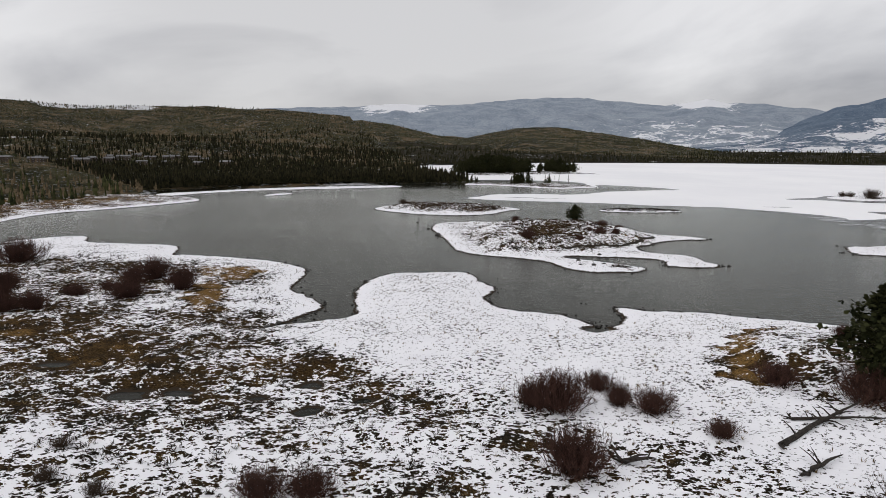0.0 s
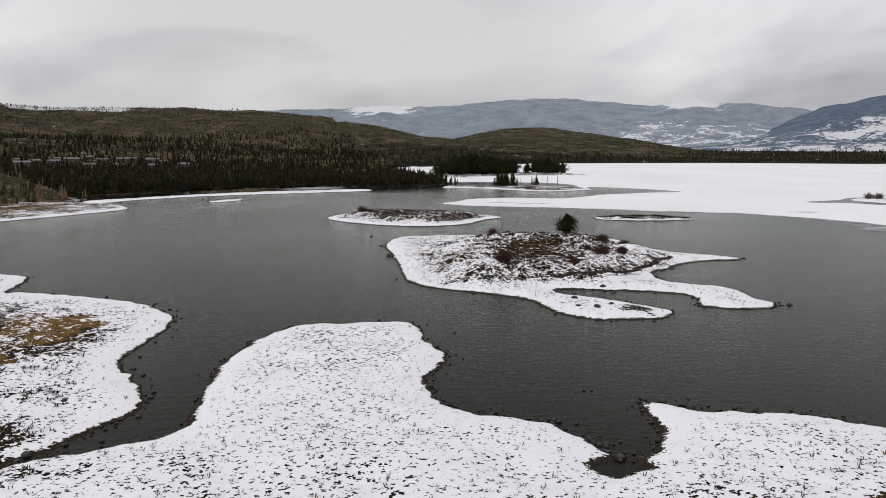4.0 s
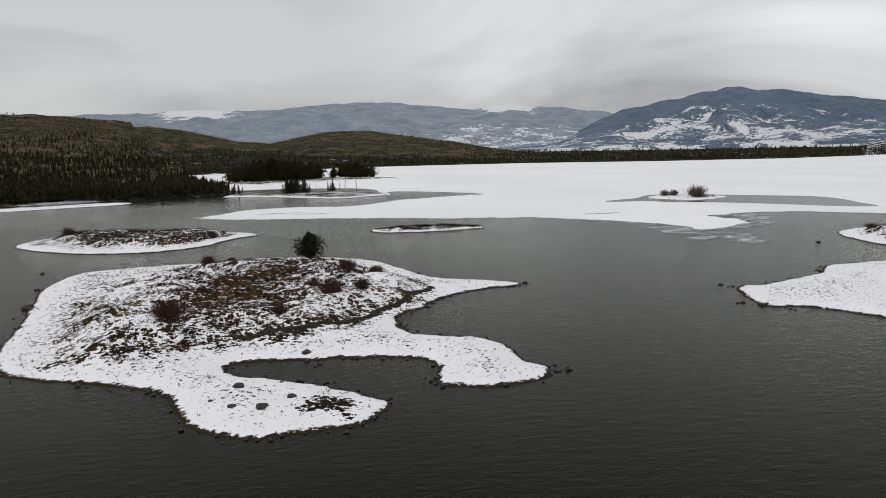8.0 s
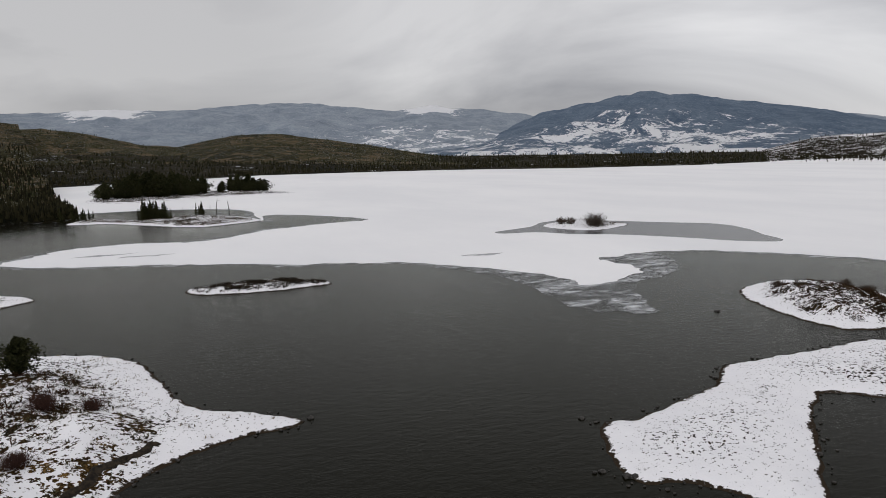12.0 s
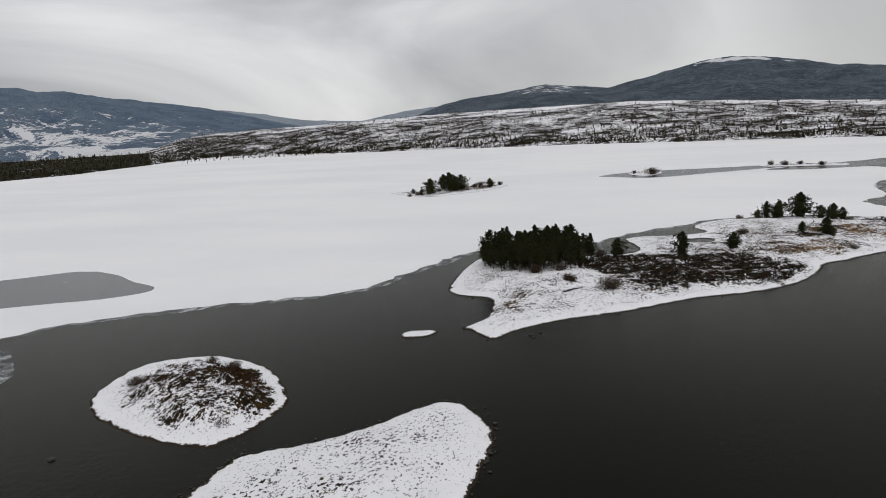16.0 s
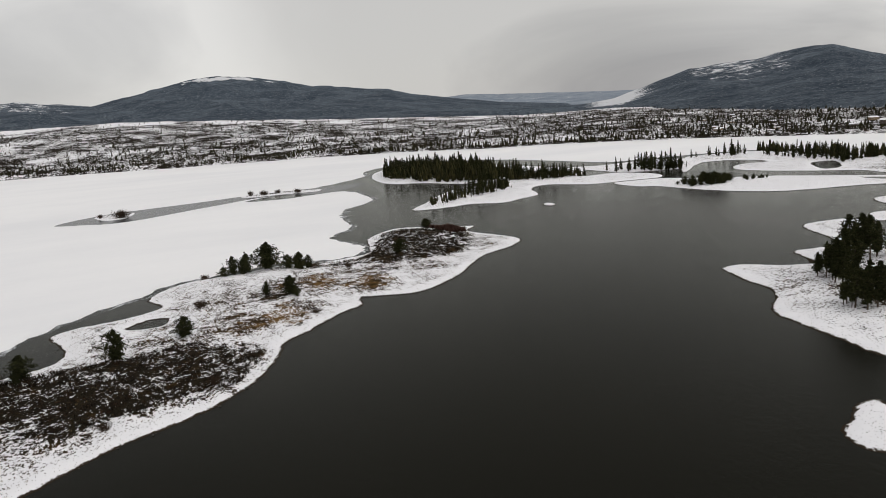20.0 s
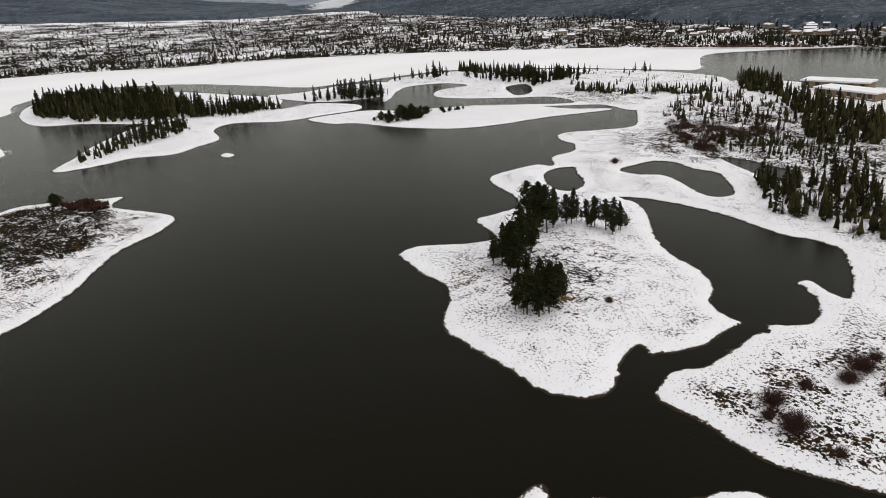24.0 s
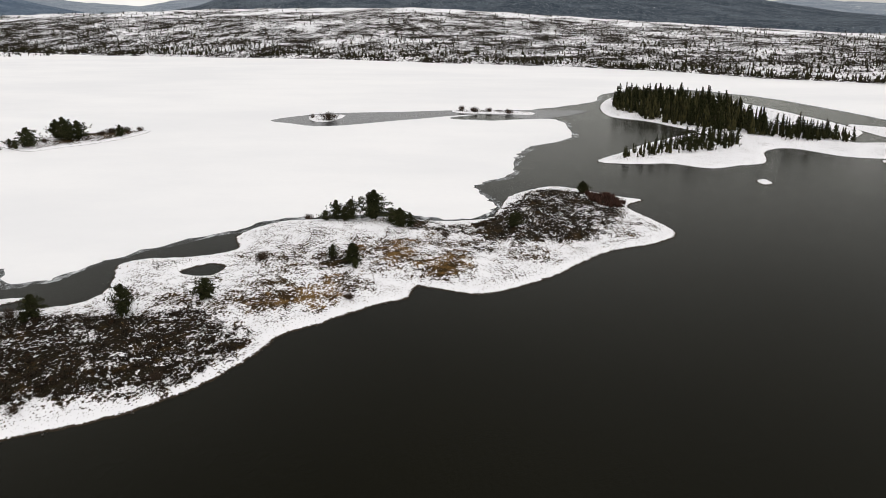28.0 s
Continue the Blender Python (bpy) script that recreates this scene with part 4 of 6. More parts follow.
FAR_SHORE = [(-24, 500), (-10.6, 519), (-3.4, 557), (4.3, 650), (9.9, 665), (18.7, 690), (29.4, 680), (38.8, 740), (44, 860), (46.5, 960), (49, 1010), (51.5, 980), (56, 880), (60, 800),
             (68.4, 720), (76, 680), (84.5, 620), (92.8, 590), (101, 560), (107, 522), (113.5, 515), (121, 490), (129, 460), (137, 440), (144, 420), (154, 395), (170, 400), (190, 420)]
bench_h, bench_r = polar("far_shore", "snowy cleared hillside dotted with stumps and conifers",
                         [(44, 10), (47.6, 30), (51.6, 34), (60.5, 38), (66, 43), (74, 45), (82, 45), (90, 35), (98, 24), (106, 15), (112, 8), (119, 9), (123, 5), (130, 4), (140, 4), (190, 5)],
                         0, 1250, 40, 420, M_FARGROUND, "hillside", 0.8, rough=0.06, cover=lambda a, u, X, Y: 0.78 + 0.30 * fbm(X, Y, 75, 4, 3.0) + 0.10 * soft(a, 108, 124) + 0.35 * soft(a, 62, 50) - 0.7 * soft(u + 0.10 * fbm(X, Y, 160, 3, 8.0), 0.84, 0.95) - 0.4 * soft(fbm(X, Y, 190, 3, 6.0), 0.45, 0.7),
                         seed=3.0, power=0.85, shore=FAR_SHORE)
north_h, north_r = polar("north_shore", "low dark wooded shore beyond the ice",
                         [(-24, 30), (-10, 26), (0, 20), (8, 18), (18, 10), (28, 9), (38, 9), (44, 9), (46.3, 4)],
                         0, 1150, 24, 240, M_SHOREWOOD, "shore", 0.8, rough=0.10, cover=(0.30, 0), seed=5.0, shore=FAR_SHORE)
west_h, west_r = polar("west_hill", "brown and green wooded hill above the lake",
                       [(-150, 60), (-120, 75), (-90, 85), (-60, 84), (-45, 84), (-38.7, 82), (-35, 78), (-31, 73), (-27.5, 75), (-22, 77), (-16, 73), (-10.8, 64)],
                       0, 1150, 60, 360, M_HILL, "hill", 0.9, rough=0.10, cover=lambda a, u, X, Y: 0.20 + 0.34 * soft(u, 0.030, 0.008) + 0.45 * np.exp(-((u - 0.36) / 0.03) ** 2) * soft(a, -34, -40) + 1.3 * soft(u, 0.88, 0.95) * np.exp(-((a + 30) / 3.6) ** 4), seed=7.0, power=1.6,
                       shore=[(-150, 300), (-120, 190), (-90, 165), (-66, 172), (-60, 190), (-55, 200), (-50.5, 208), (-43, 226), (-40.5, 233), (-37, 238), (-31, 244), (-24.2, 247), (-20.8, 246), (-13, 244), (-11.8, 245), (-10.8, 246)])
mid_h, mid_r = polar("middle_hill", "dark rounded wooded hill beyond the shore",
                     [(-14, 62), (-9.2, 66), (-6, 55), (-3, 38), (-0.5, 33), (3.4, 52), (6.9, 55), (10.4, 43), (13.8, 32), (18.2, 14), (21, 6)],
                     800, 1350, 30, 200, M_HILL, "hill", 4.0, rough=0.08, cover=(0.12, 0), seed=9.0)
polar("north_range", "wooded range tinted haze blue, with cloud-brushed snowy tops",
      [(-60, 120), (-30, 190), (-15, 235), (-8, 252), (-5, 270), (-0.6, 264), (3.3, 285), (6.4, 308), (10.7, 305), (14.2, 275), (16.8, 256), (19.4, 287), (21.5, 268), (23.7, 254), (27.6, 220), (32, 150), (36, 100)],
      2600, 4300, 40, 260, M_HAZYRANGE, "mountain", 20.0, rough=0.10, seed=11.0,
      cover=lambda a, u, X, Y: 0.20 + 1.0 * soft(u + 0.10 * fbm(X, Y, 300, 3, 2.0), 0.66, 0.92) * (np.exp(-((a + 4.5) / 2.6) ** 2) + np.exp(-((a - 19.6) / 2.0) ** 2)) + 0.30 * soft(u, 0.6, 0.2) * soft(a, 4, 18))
polar("north_peak", "broad haze-blue mountain with snow-streaked lower slopes",
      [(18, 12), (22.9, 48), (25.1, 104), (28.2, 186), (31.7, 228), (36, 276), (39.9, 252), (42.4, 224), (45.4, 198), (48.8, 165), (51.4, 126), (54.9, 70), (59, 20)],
      1900, 3500, 46, 260, M_HAZYPEAK, "mountain", 12.0, rough=0.12, seed=13.0,
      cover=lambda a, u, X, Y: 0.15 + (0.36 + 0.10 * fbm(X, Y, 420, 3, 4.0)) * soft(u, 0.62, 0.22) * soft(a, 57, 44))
polar("north_east_range", "haze-pale distant range under low cloud",
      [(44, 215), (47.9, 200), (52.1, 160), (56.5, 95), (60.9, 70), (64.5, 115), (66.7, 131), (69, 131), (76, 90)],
      2700, 4400, 24, 140, M_HAZYRANGE, "mountain", 10.0, rough=0.08, seed=15.0, cover=(0.25, 0))
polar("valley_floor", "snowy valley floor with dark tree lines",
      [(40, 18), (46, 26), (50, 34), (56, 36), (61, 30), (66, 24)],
      1500, 2600, 24, 140, M_HAZYSLOPE, "valley", 2.0, rough=0.25, seed=16.0, cover=(0.75, 0))
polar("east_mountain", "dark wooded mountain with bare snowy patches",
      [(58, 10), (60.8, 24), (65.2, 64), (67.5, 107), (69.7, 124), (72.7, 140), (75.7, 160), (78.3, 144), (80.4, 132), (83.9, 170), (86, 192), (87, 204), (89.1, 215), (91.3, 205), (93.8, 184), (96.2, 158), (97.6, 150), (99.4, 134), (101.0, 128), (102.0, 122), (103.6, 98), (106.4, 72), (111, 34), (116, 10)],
      1300, 3000, 46, 300, M_HAZYSLOPE, "mountain", 15.0, rough=0.10, seed=17.0,
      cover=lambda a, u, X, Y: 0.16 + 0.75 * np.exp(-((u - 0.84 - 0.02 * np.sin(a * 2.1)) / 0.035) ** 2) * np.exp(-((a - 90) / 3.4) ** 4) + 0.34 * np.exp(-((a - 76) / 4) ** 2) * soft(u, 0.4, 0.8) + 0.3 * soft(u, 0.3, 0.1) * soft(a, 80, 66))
polar("east_range", "haze-pale distant ridge with snowfields",
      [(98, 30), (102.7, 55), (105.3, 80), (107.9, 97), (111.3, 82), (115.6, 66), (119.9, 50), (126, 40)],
      2600, 4300, 20, 140, M_HAZYRANGE, "mountain", 8.0, rough=0.08, seed=19.0, cover=(0.30, 0))
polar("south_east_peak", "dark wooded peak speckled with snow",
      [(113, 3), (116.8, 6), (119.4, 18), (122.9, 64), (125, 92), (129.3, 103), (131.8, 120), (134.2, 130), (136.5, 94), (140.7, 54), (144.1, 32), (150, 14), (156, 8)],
      640, 2400, 60, 260, M_HAZYSLOPE, "mountain", 3.0, rough=0.09, seed=21.0, shore=[(113, 1200), (121, 1150), (130, 820), (142, 660), (156, 640)],
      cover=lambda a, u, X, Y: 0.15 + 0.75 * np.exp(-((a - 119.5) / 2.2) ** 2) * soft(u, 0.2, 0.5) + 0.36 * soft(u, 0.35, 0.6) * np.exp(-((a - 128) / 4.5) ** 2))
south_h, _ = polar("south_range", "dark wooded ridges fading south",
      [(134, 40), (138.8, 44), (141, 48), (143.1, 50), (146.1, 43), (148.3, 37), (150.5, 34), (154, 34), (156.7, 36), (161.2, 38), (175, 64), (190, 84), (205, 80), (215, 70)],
      560, 1750, 60, 240, M_HAZYSLOPE, "mountain", 5.0, rough=0.09, seed=23.0, cover=(0.12, 0), power=0.6, shore=[(134, 780), (142, 600), (150, 510), (156, 480), (215, 540)])

# ---------------------------------------------------------------- plants
def part(name, verts, faces, material, parent, label=""):
    """Links one mesh under a thing or a part."""
    me = bpy.data.meshes.new(name)
    me.from_pydata(verts, [], faces)
    me.update()
    me.materials.append(material)
    ob = new(name, me)
    ob.parent = parent
    if label:
        ob["label"] = label
    return ob


def rod(verts, faces, points, radii, sides=5):
    """Adds a tapered bent rod through the points to a mesh in the making."""
    start = len(verts)
    for i, (p, r) in enumerate(zip(points, radii)):
        a = Vector(points[min(i + 1, len(points) - 1)]) - Vector(points[max(i - 1, 0)])
        a.normalize()
        u = a.orthogonal().normalized()
        v = a.cross(u)
        for k in range(sides):
            th = 2 * math.pi * k / sides
            verts.append(tuple(Vector(p) + r * (math.cos(th) * u + math.sin(th) * v)))
    for i in range(len(points) - 1):
        for k in range(sides):
            j = (k + 1) % sides
            a, b = start + i * sides, start + (i + 1) * sides
            faces.append((a + k, a + j, b + j, b + k))
    faces.append(tuple(start + (len(points) - 1) * sides + k for k in range(sides)))


def tuft(verts, faces, rng, c, size, blades, droop=0.0):
    """Adds a spray of small needle blades round a point."""
    for _ in range(blades):
        d = Vector((rng.gauss(0, 1), rng.gauss(0, 1), rng.gauss(0.1, 0.7) - droop)).normalized()
        s = d.orthogonal().normalized() * size * 0.34
        if rng.random() < 0.5:
            s = d.cross(s).normalized() * size * 0.34
        m, n = c + d * size * rng.uniform(0.45, 0.7), c + d * size * rng.uniform(0.85, 1.15)
        k = len(verts)
        verts.extend([tuple(c), tuple(m + s), tuple(n), tuple(m - s)])
        faces.append((k, k + 1, k + 2, k + 3))


def pine(seed, h, radius, bare, tufts, shape, name="pine_tree", needle=None, size=0.30, taper=0.62):
    """A conifer: bent trunk with limbs, and a crown of needle sprays. bare: share of the trunk free of limbs; shape: how pointed."""
    rng = random.Random(seed)
    tree = new(name)
    tv, tf, cv, cf = [], [], [], []
    bend = (rng.uniform(-0.03, 0.03) * h, rng.uniform(-0.03, 0.03) * h)
    spine = [Vector((bend[0] * t * t, bend[1] * t * t, h * t)) for t in (0, 0.2, 0.45, 0.7, 0.9, 1.0)]
    rod(tv, tf, [p - Vector((0, 0, 0.25)) if i == 0 else p for i, p in enumerate(spine)],
        [0.020 * h * (1 - 0.9 * t) for t in (0, 0.2, 0.45, 0.7, 0.9, 1.0)], 6)
    limbs = max(14, int(tufts / 11))
    per = max(3, tufts // limbs)
    lean = rng.uniform(0, 2 * math.pi)
    for i in range(limbs):
        t = bare + (1 - bare) * ((i + rng.random()) / limbs) ** 0.9
        u = (t - bare) / (1 - bare)
        th = i * 2.4 + rng.uniform(-0.5, 0.5)
        reach = radius * max(0.10, (1 - u ** shape) * min(1.0, 0.50 + 1.6 * u)) * rng.uniform(0.35, 1.35) * (1 + 0.18 * math.cos(th - lean))
        p0 = Vector((bend[0] * t * t, bend[1] * t * t, h * t))
        out = Vector((math.cos(th), math.sin(th), rng.uniform(-0.05, 0.35)))
        p1 = p0 + out * reach
        rod(tv, tf, [p0, (p0 + p1) / 2 + Vector((0, 0, -0.03 * reach)), p1], [0.006 * h * (1 - 0.7 * u), 0.004 * h * (1 - 0.7 * u), 0.002 * h], 3)
        for k in range(per):
            f = rng.uniform(0.2, 1.05)
            thin = 1.1 - taper * u
            c = p0 + (p1 - p0) * f + Vector((rng.gauss(0, 0.12), rng.gauss(0, 0.12), rng.gauss(0, 0.10))) * (0.35 * thin + reach)
            tuft(cv, cf, rng, c, size * thin * rng.uniform(0.7, 1.25), 5, 0.1)
    for k in range(6):
        tuft(cv, cf, rng, spine[-1] - Vector((0, 0, 0.12 * k)), size * 0.36, 4)
    part("trunk", tv, tf, M_BARK, tree)
    part("crown", cv, cf, needle or M_PINE, tree)
    return tree


def bush(seed, h, spread, stems, material, name="willow_bush", twigs=4, grass=True):
    """A leafless shrub: a fan of thin stems that fork into twigs."""
    rng = random.Random(seed)
    ob = new(name)
    sv, sf, wv, wf = [], [], [], []
    for i in range(stems):
        th, out = rng.uniform(0, 2 * math.pi), rng.uniform(0, 1) ** 0.7
        foot = Vector((rng.gauss(0, 0.18) * spread, rng.gauss(0, 0.18) * spread, -0.1))
        length = h * rng.uniform(0.65, 1.08) * (1 - 0.18 * min(out, 1.2))
        tip = foot + Vector((math.cos(th) * out * spread * 0.52, math.sin(th) * out * spread * 0.52, length * (1 - 0.30 * out * out)))
        mid = (foot + tip) / 2 + Vector((math.cos(th), math.sin(th), 0.2)) * 0.08 * spread
        rod(sv, sf, [foot, mid, tip], [0.012 * h ** 0.5, 0.009 * h ** 0.5, 0.005], 3)
        for k in range(twigs):
            f = rng.uniform(0.35, 0.95)
            p = mid + (tip - mid) * (2 * f - 1) if f > 0.5 else foot + (mid - foot) * 2 * f
            q = p + Vector((rng.gauss(0, 0.12), rng.gauss(0, 0.12), rng.uniform(0.08, 0.26))) * h * 0.6
            rod(wv, wf, [p, q], [0.010, 0.004], 3)
    tagged(part("stem_framework", sv, sf, material, ob), kind="stuff")
    tagged(part("twig_crown", wv, wf, material, ob), kind="stuff")
    return ob


LONE_PINES = [(188.0, 103.8, 3.0), (190.9, 92.8, 3.8), (197.4, 84.2, 2.8), (214.0, 67.3, 3.1), (216.7, 71.4, 2.0), (239.6, 77.1, 3.6), (240.5, 74.5, 3.7), (241.1, 69.9, 5.0), (238.6, 66.0, 2.6), (235.7, 63.8, 3.3), (235.9, 42.2, 2.6), (265.8, 28.3, 2.4)]
GROVE_PINES = [(163.4, -3.8, 5.1), (161.8, -3.6, 5.7), (160.3, -4.0, 6.0), (160.0, -5.4, 6.3), (161.1, -8.1, 5.1), (161.6, -9.5, 3.5), (163.8, -5.8, 5.5), (162.2, -6.4, 5.8), (175.8, -10.9, 3.8), (174.3, -11.1, 5.3), (174.0, -12.7, 6.1), (174.3, -14.9, 6.5), (171.7, -10.2, 5.6), (175.4, -17.8, 6.3), (170.6, -10.5, 5.9), (177.8, -14.6, 4.7), (178.2, -18.3, 6.4), (185.7, -27.4, 6.6), (181.9, -26.1, 7.3), (179.5, -25.3, 7.5), (181.1, -28.6, 6.0), (188.8, -31.7, 5.0), (179.2, -30.5, 5.9), (179.8, -32.3, 3.5), (176.3, -32.7, 5.0), (174.2, -32.8, 4.9), (173.4, -33.6, 5.5), (173.2, -35.1, 3.9), (178.5, -33.2, 3.9)]
ISLAND_PINE = [(26.2, 139.8, 2.9)]
ISLET_PINES = [(303.3, 190.6, 5.8), (317.8, 191.4, 5.7), (318.1, 188.6, 6.7), (315.3, 185.5, 5.6), (317.6, 183.7, 5.7), (326.0, 174.6, 3.7), (301.7, 193.6, 2.7), (306.7, 199.5, 2.0)]
FAR_CLUMP = [(289.1, -67.0, 5.0), (286.1, -68.0, 6.2), (283.2, -68.9, 6.5), (282.6, -71.4, 6.5), (281.9, -73.8, 6.9), (282.8, -77.4, 6.0), (285.9, -81.8, 4.7), (289.8, -74.8, 6.1), (290.0, -79.0, 5.8), (282.6, -88.6, 3.1), (282.0, -91.4, 2.7), (282.2, -93.7, 2.1)]
ROW_A = [(346.7, -75.2, 6.2), (349.5, -79.0, 4.6), (346.0, -80.6, 5.0), (343.3, -81.9, 5.8), (340.5, -83.3, 6.9), (340.8, -85.8, 7.4), (338.8, -88.2, 7.0), (336.7, -89.3, 5.7), (335.4, -91.3, 7.3), (336.1, -93.7, 8.2), (336.1, -96.5, 5.8), (334.4, -97.4, 4.5), (349.2, -87.1, 6.3), (346.1, -91.4, 6.3), (344.3, -95.1, 6.3)]
ROW_B = [(363.0, -132.0, 4.8), (361.2, -134.8, 4.3), (359.8, -137.6, 5.7), (356.8, -139.1, 7.1), (357.2, -143.0, 6.2), (356.1, -145.7, 4.3), (343.6, -146.9, 4.2), (337.8, -146.5, 5.1), (332.2, -146.1, 4.5), (328.1, -146.9, 4.9), (325.0, -147.1, 5.8), (322.0, -147.3, 6.2), (318.5, -147.9, 6.6), (315.2, -148.4, 6.1), (310.4, -148.2, 6.5), (307.7, -148.4, 6.8), (303.4, -148.0, 6.3), (299.5, -147.5, 5.8), (298.5, -150.4, 6.3), (299.8, -155.4, 5.5), (298.9, -158.4, 5.1), (298.1, -161.3, 4.7), (303.5, -172.2, 4.5), (303.8, -179.4, 3.2), (289.6, -190.6, 3.6), (287.4, -193.4, 4.1), (283.9, -192.5, 3.2)]
PEN_TREES = [(30.2, 298.1, 4.8), (32.3, 300.7, 4.5), (34.1, 301.4, 4.2), (36.2, 297.2, 4.1), (47.2, 311.7, 3.6), (12.8, 311.6, 2.9), (10.4, 307.0, 3.9)]
PEN_SNAGS = [(51.4, 313.1, 4.8), (55.2, 309.5, 4.7), (49.6, 314.8, 3.3), (41.4, 317.2, 2.6)]
WOOD_TREES = [(11.1, 415.9, 5.7), (15.2, 420.2, 6.8), (18.8, 425.5, 7.9), (23.2, 424.7, 8.5), (27.1, 424.8, 9.0), (30.7, 425.4, 8.5), (34.8, 425.2, 8.5), (38.9, 425.2, 8.0), (43.0, 425.2, 7.4), (47.6, 430.5, 7.0), (51.7, 436.9, 6.6), (66.3, 449.2, 6.3), (70.0, 450.9, 6.9), (74.5, 451.7, 7.5), (78.0, 454.0, 5.8), (57.7, 441.3, 5.6), (19.4, 471.1, 8.4), (28.7, 470.4, 9.0), (38.0, 470.2, 8.4)]
START_BUSHES = [(-57.6, 94.2, 3.6), (-48.2, 75.9, 2.3), (-45.0, 70.0, 1.8), (-39.7, 66.5, 2.0), (-39.0, 72.8, 1.4), (-33.0, 71.8, 2.2), (-35.6, 79.4, 2.2), (-36.8, 75.4, 1.2), (5.6, 41.4, 1.7), (-58.1, 88.0, 2.6), (-51.5, 74.0, 2.6), (-41.8, 64.9, 1.9), (-34.4, 82.4, 2.7), (-28.9, 76.3, 2.9), (6.9, 40.6, 2.5), (10.1, 44.1, 1.3), (10.9, 41.4, 1.5), (12.7, 40.4, 1.6), (6.4, 32.2, 2.4), (15.3, 36.4, 1.1), (22.4, 45.1, 1.7), (26.8, 42.1, 2.4), (-8.2, 29.6, 1.6), (-6.0, 29.8, 1.4), (20.1, 27.3, 2.3), (31.8, 54.1, 1.1)]
ISLAND_BUSHES = [(14.7, 141.0, 1.3), (13.6, 111.9, 1.7), (26.7, 118.0, 1.5), (29.7, 119.6, 1.0), (32.8, 129.7, 1.1), (17.3, 142.7, 0.8), (29.6, 129.8, 1.4), (22.0, 111.8, 0.8), (25.4, 120.5, 0.8)]
SMALL_BUSHES = [(-10.4, 184.4, 1.6), (13.1, 177.4, 1.1), (130.1, 228.4, 2.0), (131.6, 226.4, 2.0), (134.3, 219.8, 3.5), (120.4, 139.5, 1.2), (119.7, 135.8, 1.1), (113.3, 143.8, 1.1), (120.8, 142.0, 0.7), (370.0, 116.5, 3.4), (374.9, 124.6, 1.7), (400.5, 69.5, 2.4), (398.6, 64.1, 2.3), (395.7, 50.1, 1.9), (398.5, 58.1, 1.9)]
EAST_BUSHES = [(133.3, -6.5, 2.2), (130.1, -4.0, 2.9), (132.6, -4.4, 1.2), (132.6, -11.1, 1.2), (130.6, -17.8, 2.5), (130.4, -20.5, 1.3), (130.4, -14.6, 1.6), (126.1, -3.5, 1.2), (127.1, -15.4, 1.4), (201.0, -68.2, 1.6), (193.6, -88.6, 2.2), (200.1, -93.8, 2.1), (193.2, -95.2, 2.1), (127.1, -19.3, 1.6), (157.3, -13.0, 1.1)]
LONG_BUSHES = [(163.8, 101.2, 2.2), (166.3, 107.6, 1.3), (166.4, 108.4, 1.3), (167.2, 90.7, 0.8), (175.3, 79.6, 1.3), (187.6, 106.8, 1.5), (172.6, 115.1, 1.7), (173.9, 111.1, 1.2), (240.1, 83.0, 1.3), (229.9, 54.4, 1.2), (200.5, 64.4, 1.0), (214.7, 82.6, 1.4)]
FP_WOOD = [(412.8, 7.7), (383.3, -2.1), (364.1, -16.4), (350.8, -28.2), (354.6, -36.2), (422, -40), (440, -25), (452, -8), (430, 5)]
FP_STRIP = [(308.0, 15.1), (307.4, 10.3), (315.1, -0.8), (319.6, -10.8), (327.8, -21.7), (339.8, -24.2), (345.1, -16.3), (333.0, -3.5), (321.4, 10.0)]
FP_STRIP2 = [(349.1, -32.8), (340.4, -40.9), (341.5, -57.1), (351.2, -60.4), (359.9, -48.6), (362.9, -38.7)]
SE_WOOD2 = [(170.6, -69.8), (174.1, -76.0), (171.0, -76.5), (165.5, -78.5), (160.0, -88.0), (143.0, -60.0), (144.9, -53.8), (148.2, -53.4), (153.9, -57.3), (161.1, -57.5)]
SE_SHRUB = [(216.9, -107.6), (209.6, -109.8), (201.7, -110.3), (190.8, -114.6), (185.4, -109.3), (191.7, -103.3), (195.7, -97.5), (188.9, -88.5), (190.0, -86.4), (195.9, -86.2), (202.7, -93.0)]
GROVE = [(174.8, 125.3), (173.2, 119.7), (173.6, 114.5), (175.8, 109.8), (180.3, 107.5), (187.0, 108.6), (190.2, 115.1), (189.4, 123.0), (183.5, 127.9)]


def plant(models, spots, label, category, group, rng, base_h, sink=0.0):
    """Sets copies of the models at (x, y, height)."""
    zs, _ = ground_many([p[0] for p in spots], [p[1] for p in spots])
    for (x, y, hh), z in zip(spots, zs):
        src = rng.choice(models)
        s = hh / base_h
        wide = s * rng.uniform(0.78, 1.25)
        m = pose(x, y, float(z) - sink, rng.gauss(0, 1.6), rng.gauss(0, 1.6), rng.uniform(0, 360)) @ Matrix.Diagonal((wide * rng.uniform(0.9, 1.1), wide * rng.uniform(0.9, 1.1), s, 1))
        tagged(copy_thing(src, m), label, category, group)


def drop_models(models):
    for o in models:
        for c in list(o.children_recursive):
            bpy.data.objects.remove(c)
        bpy.data.objects.remove(o)


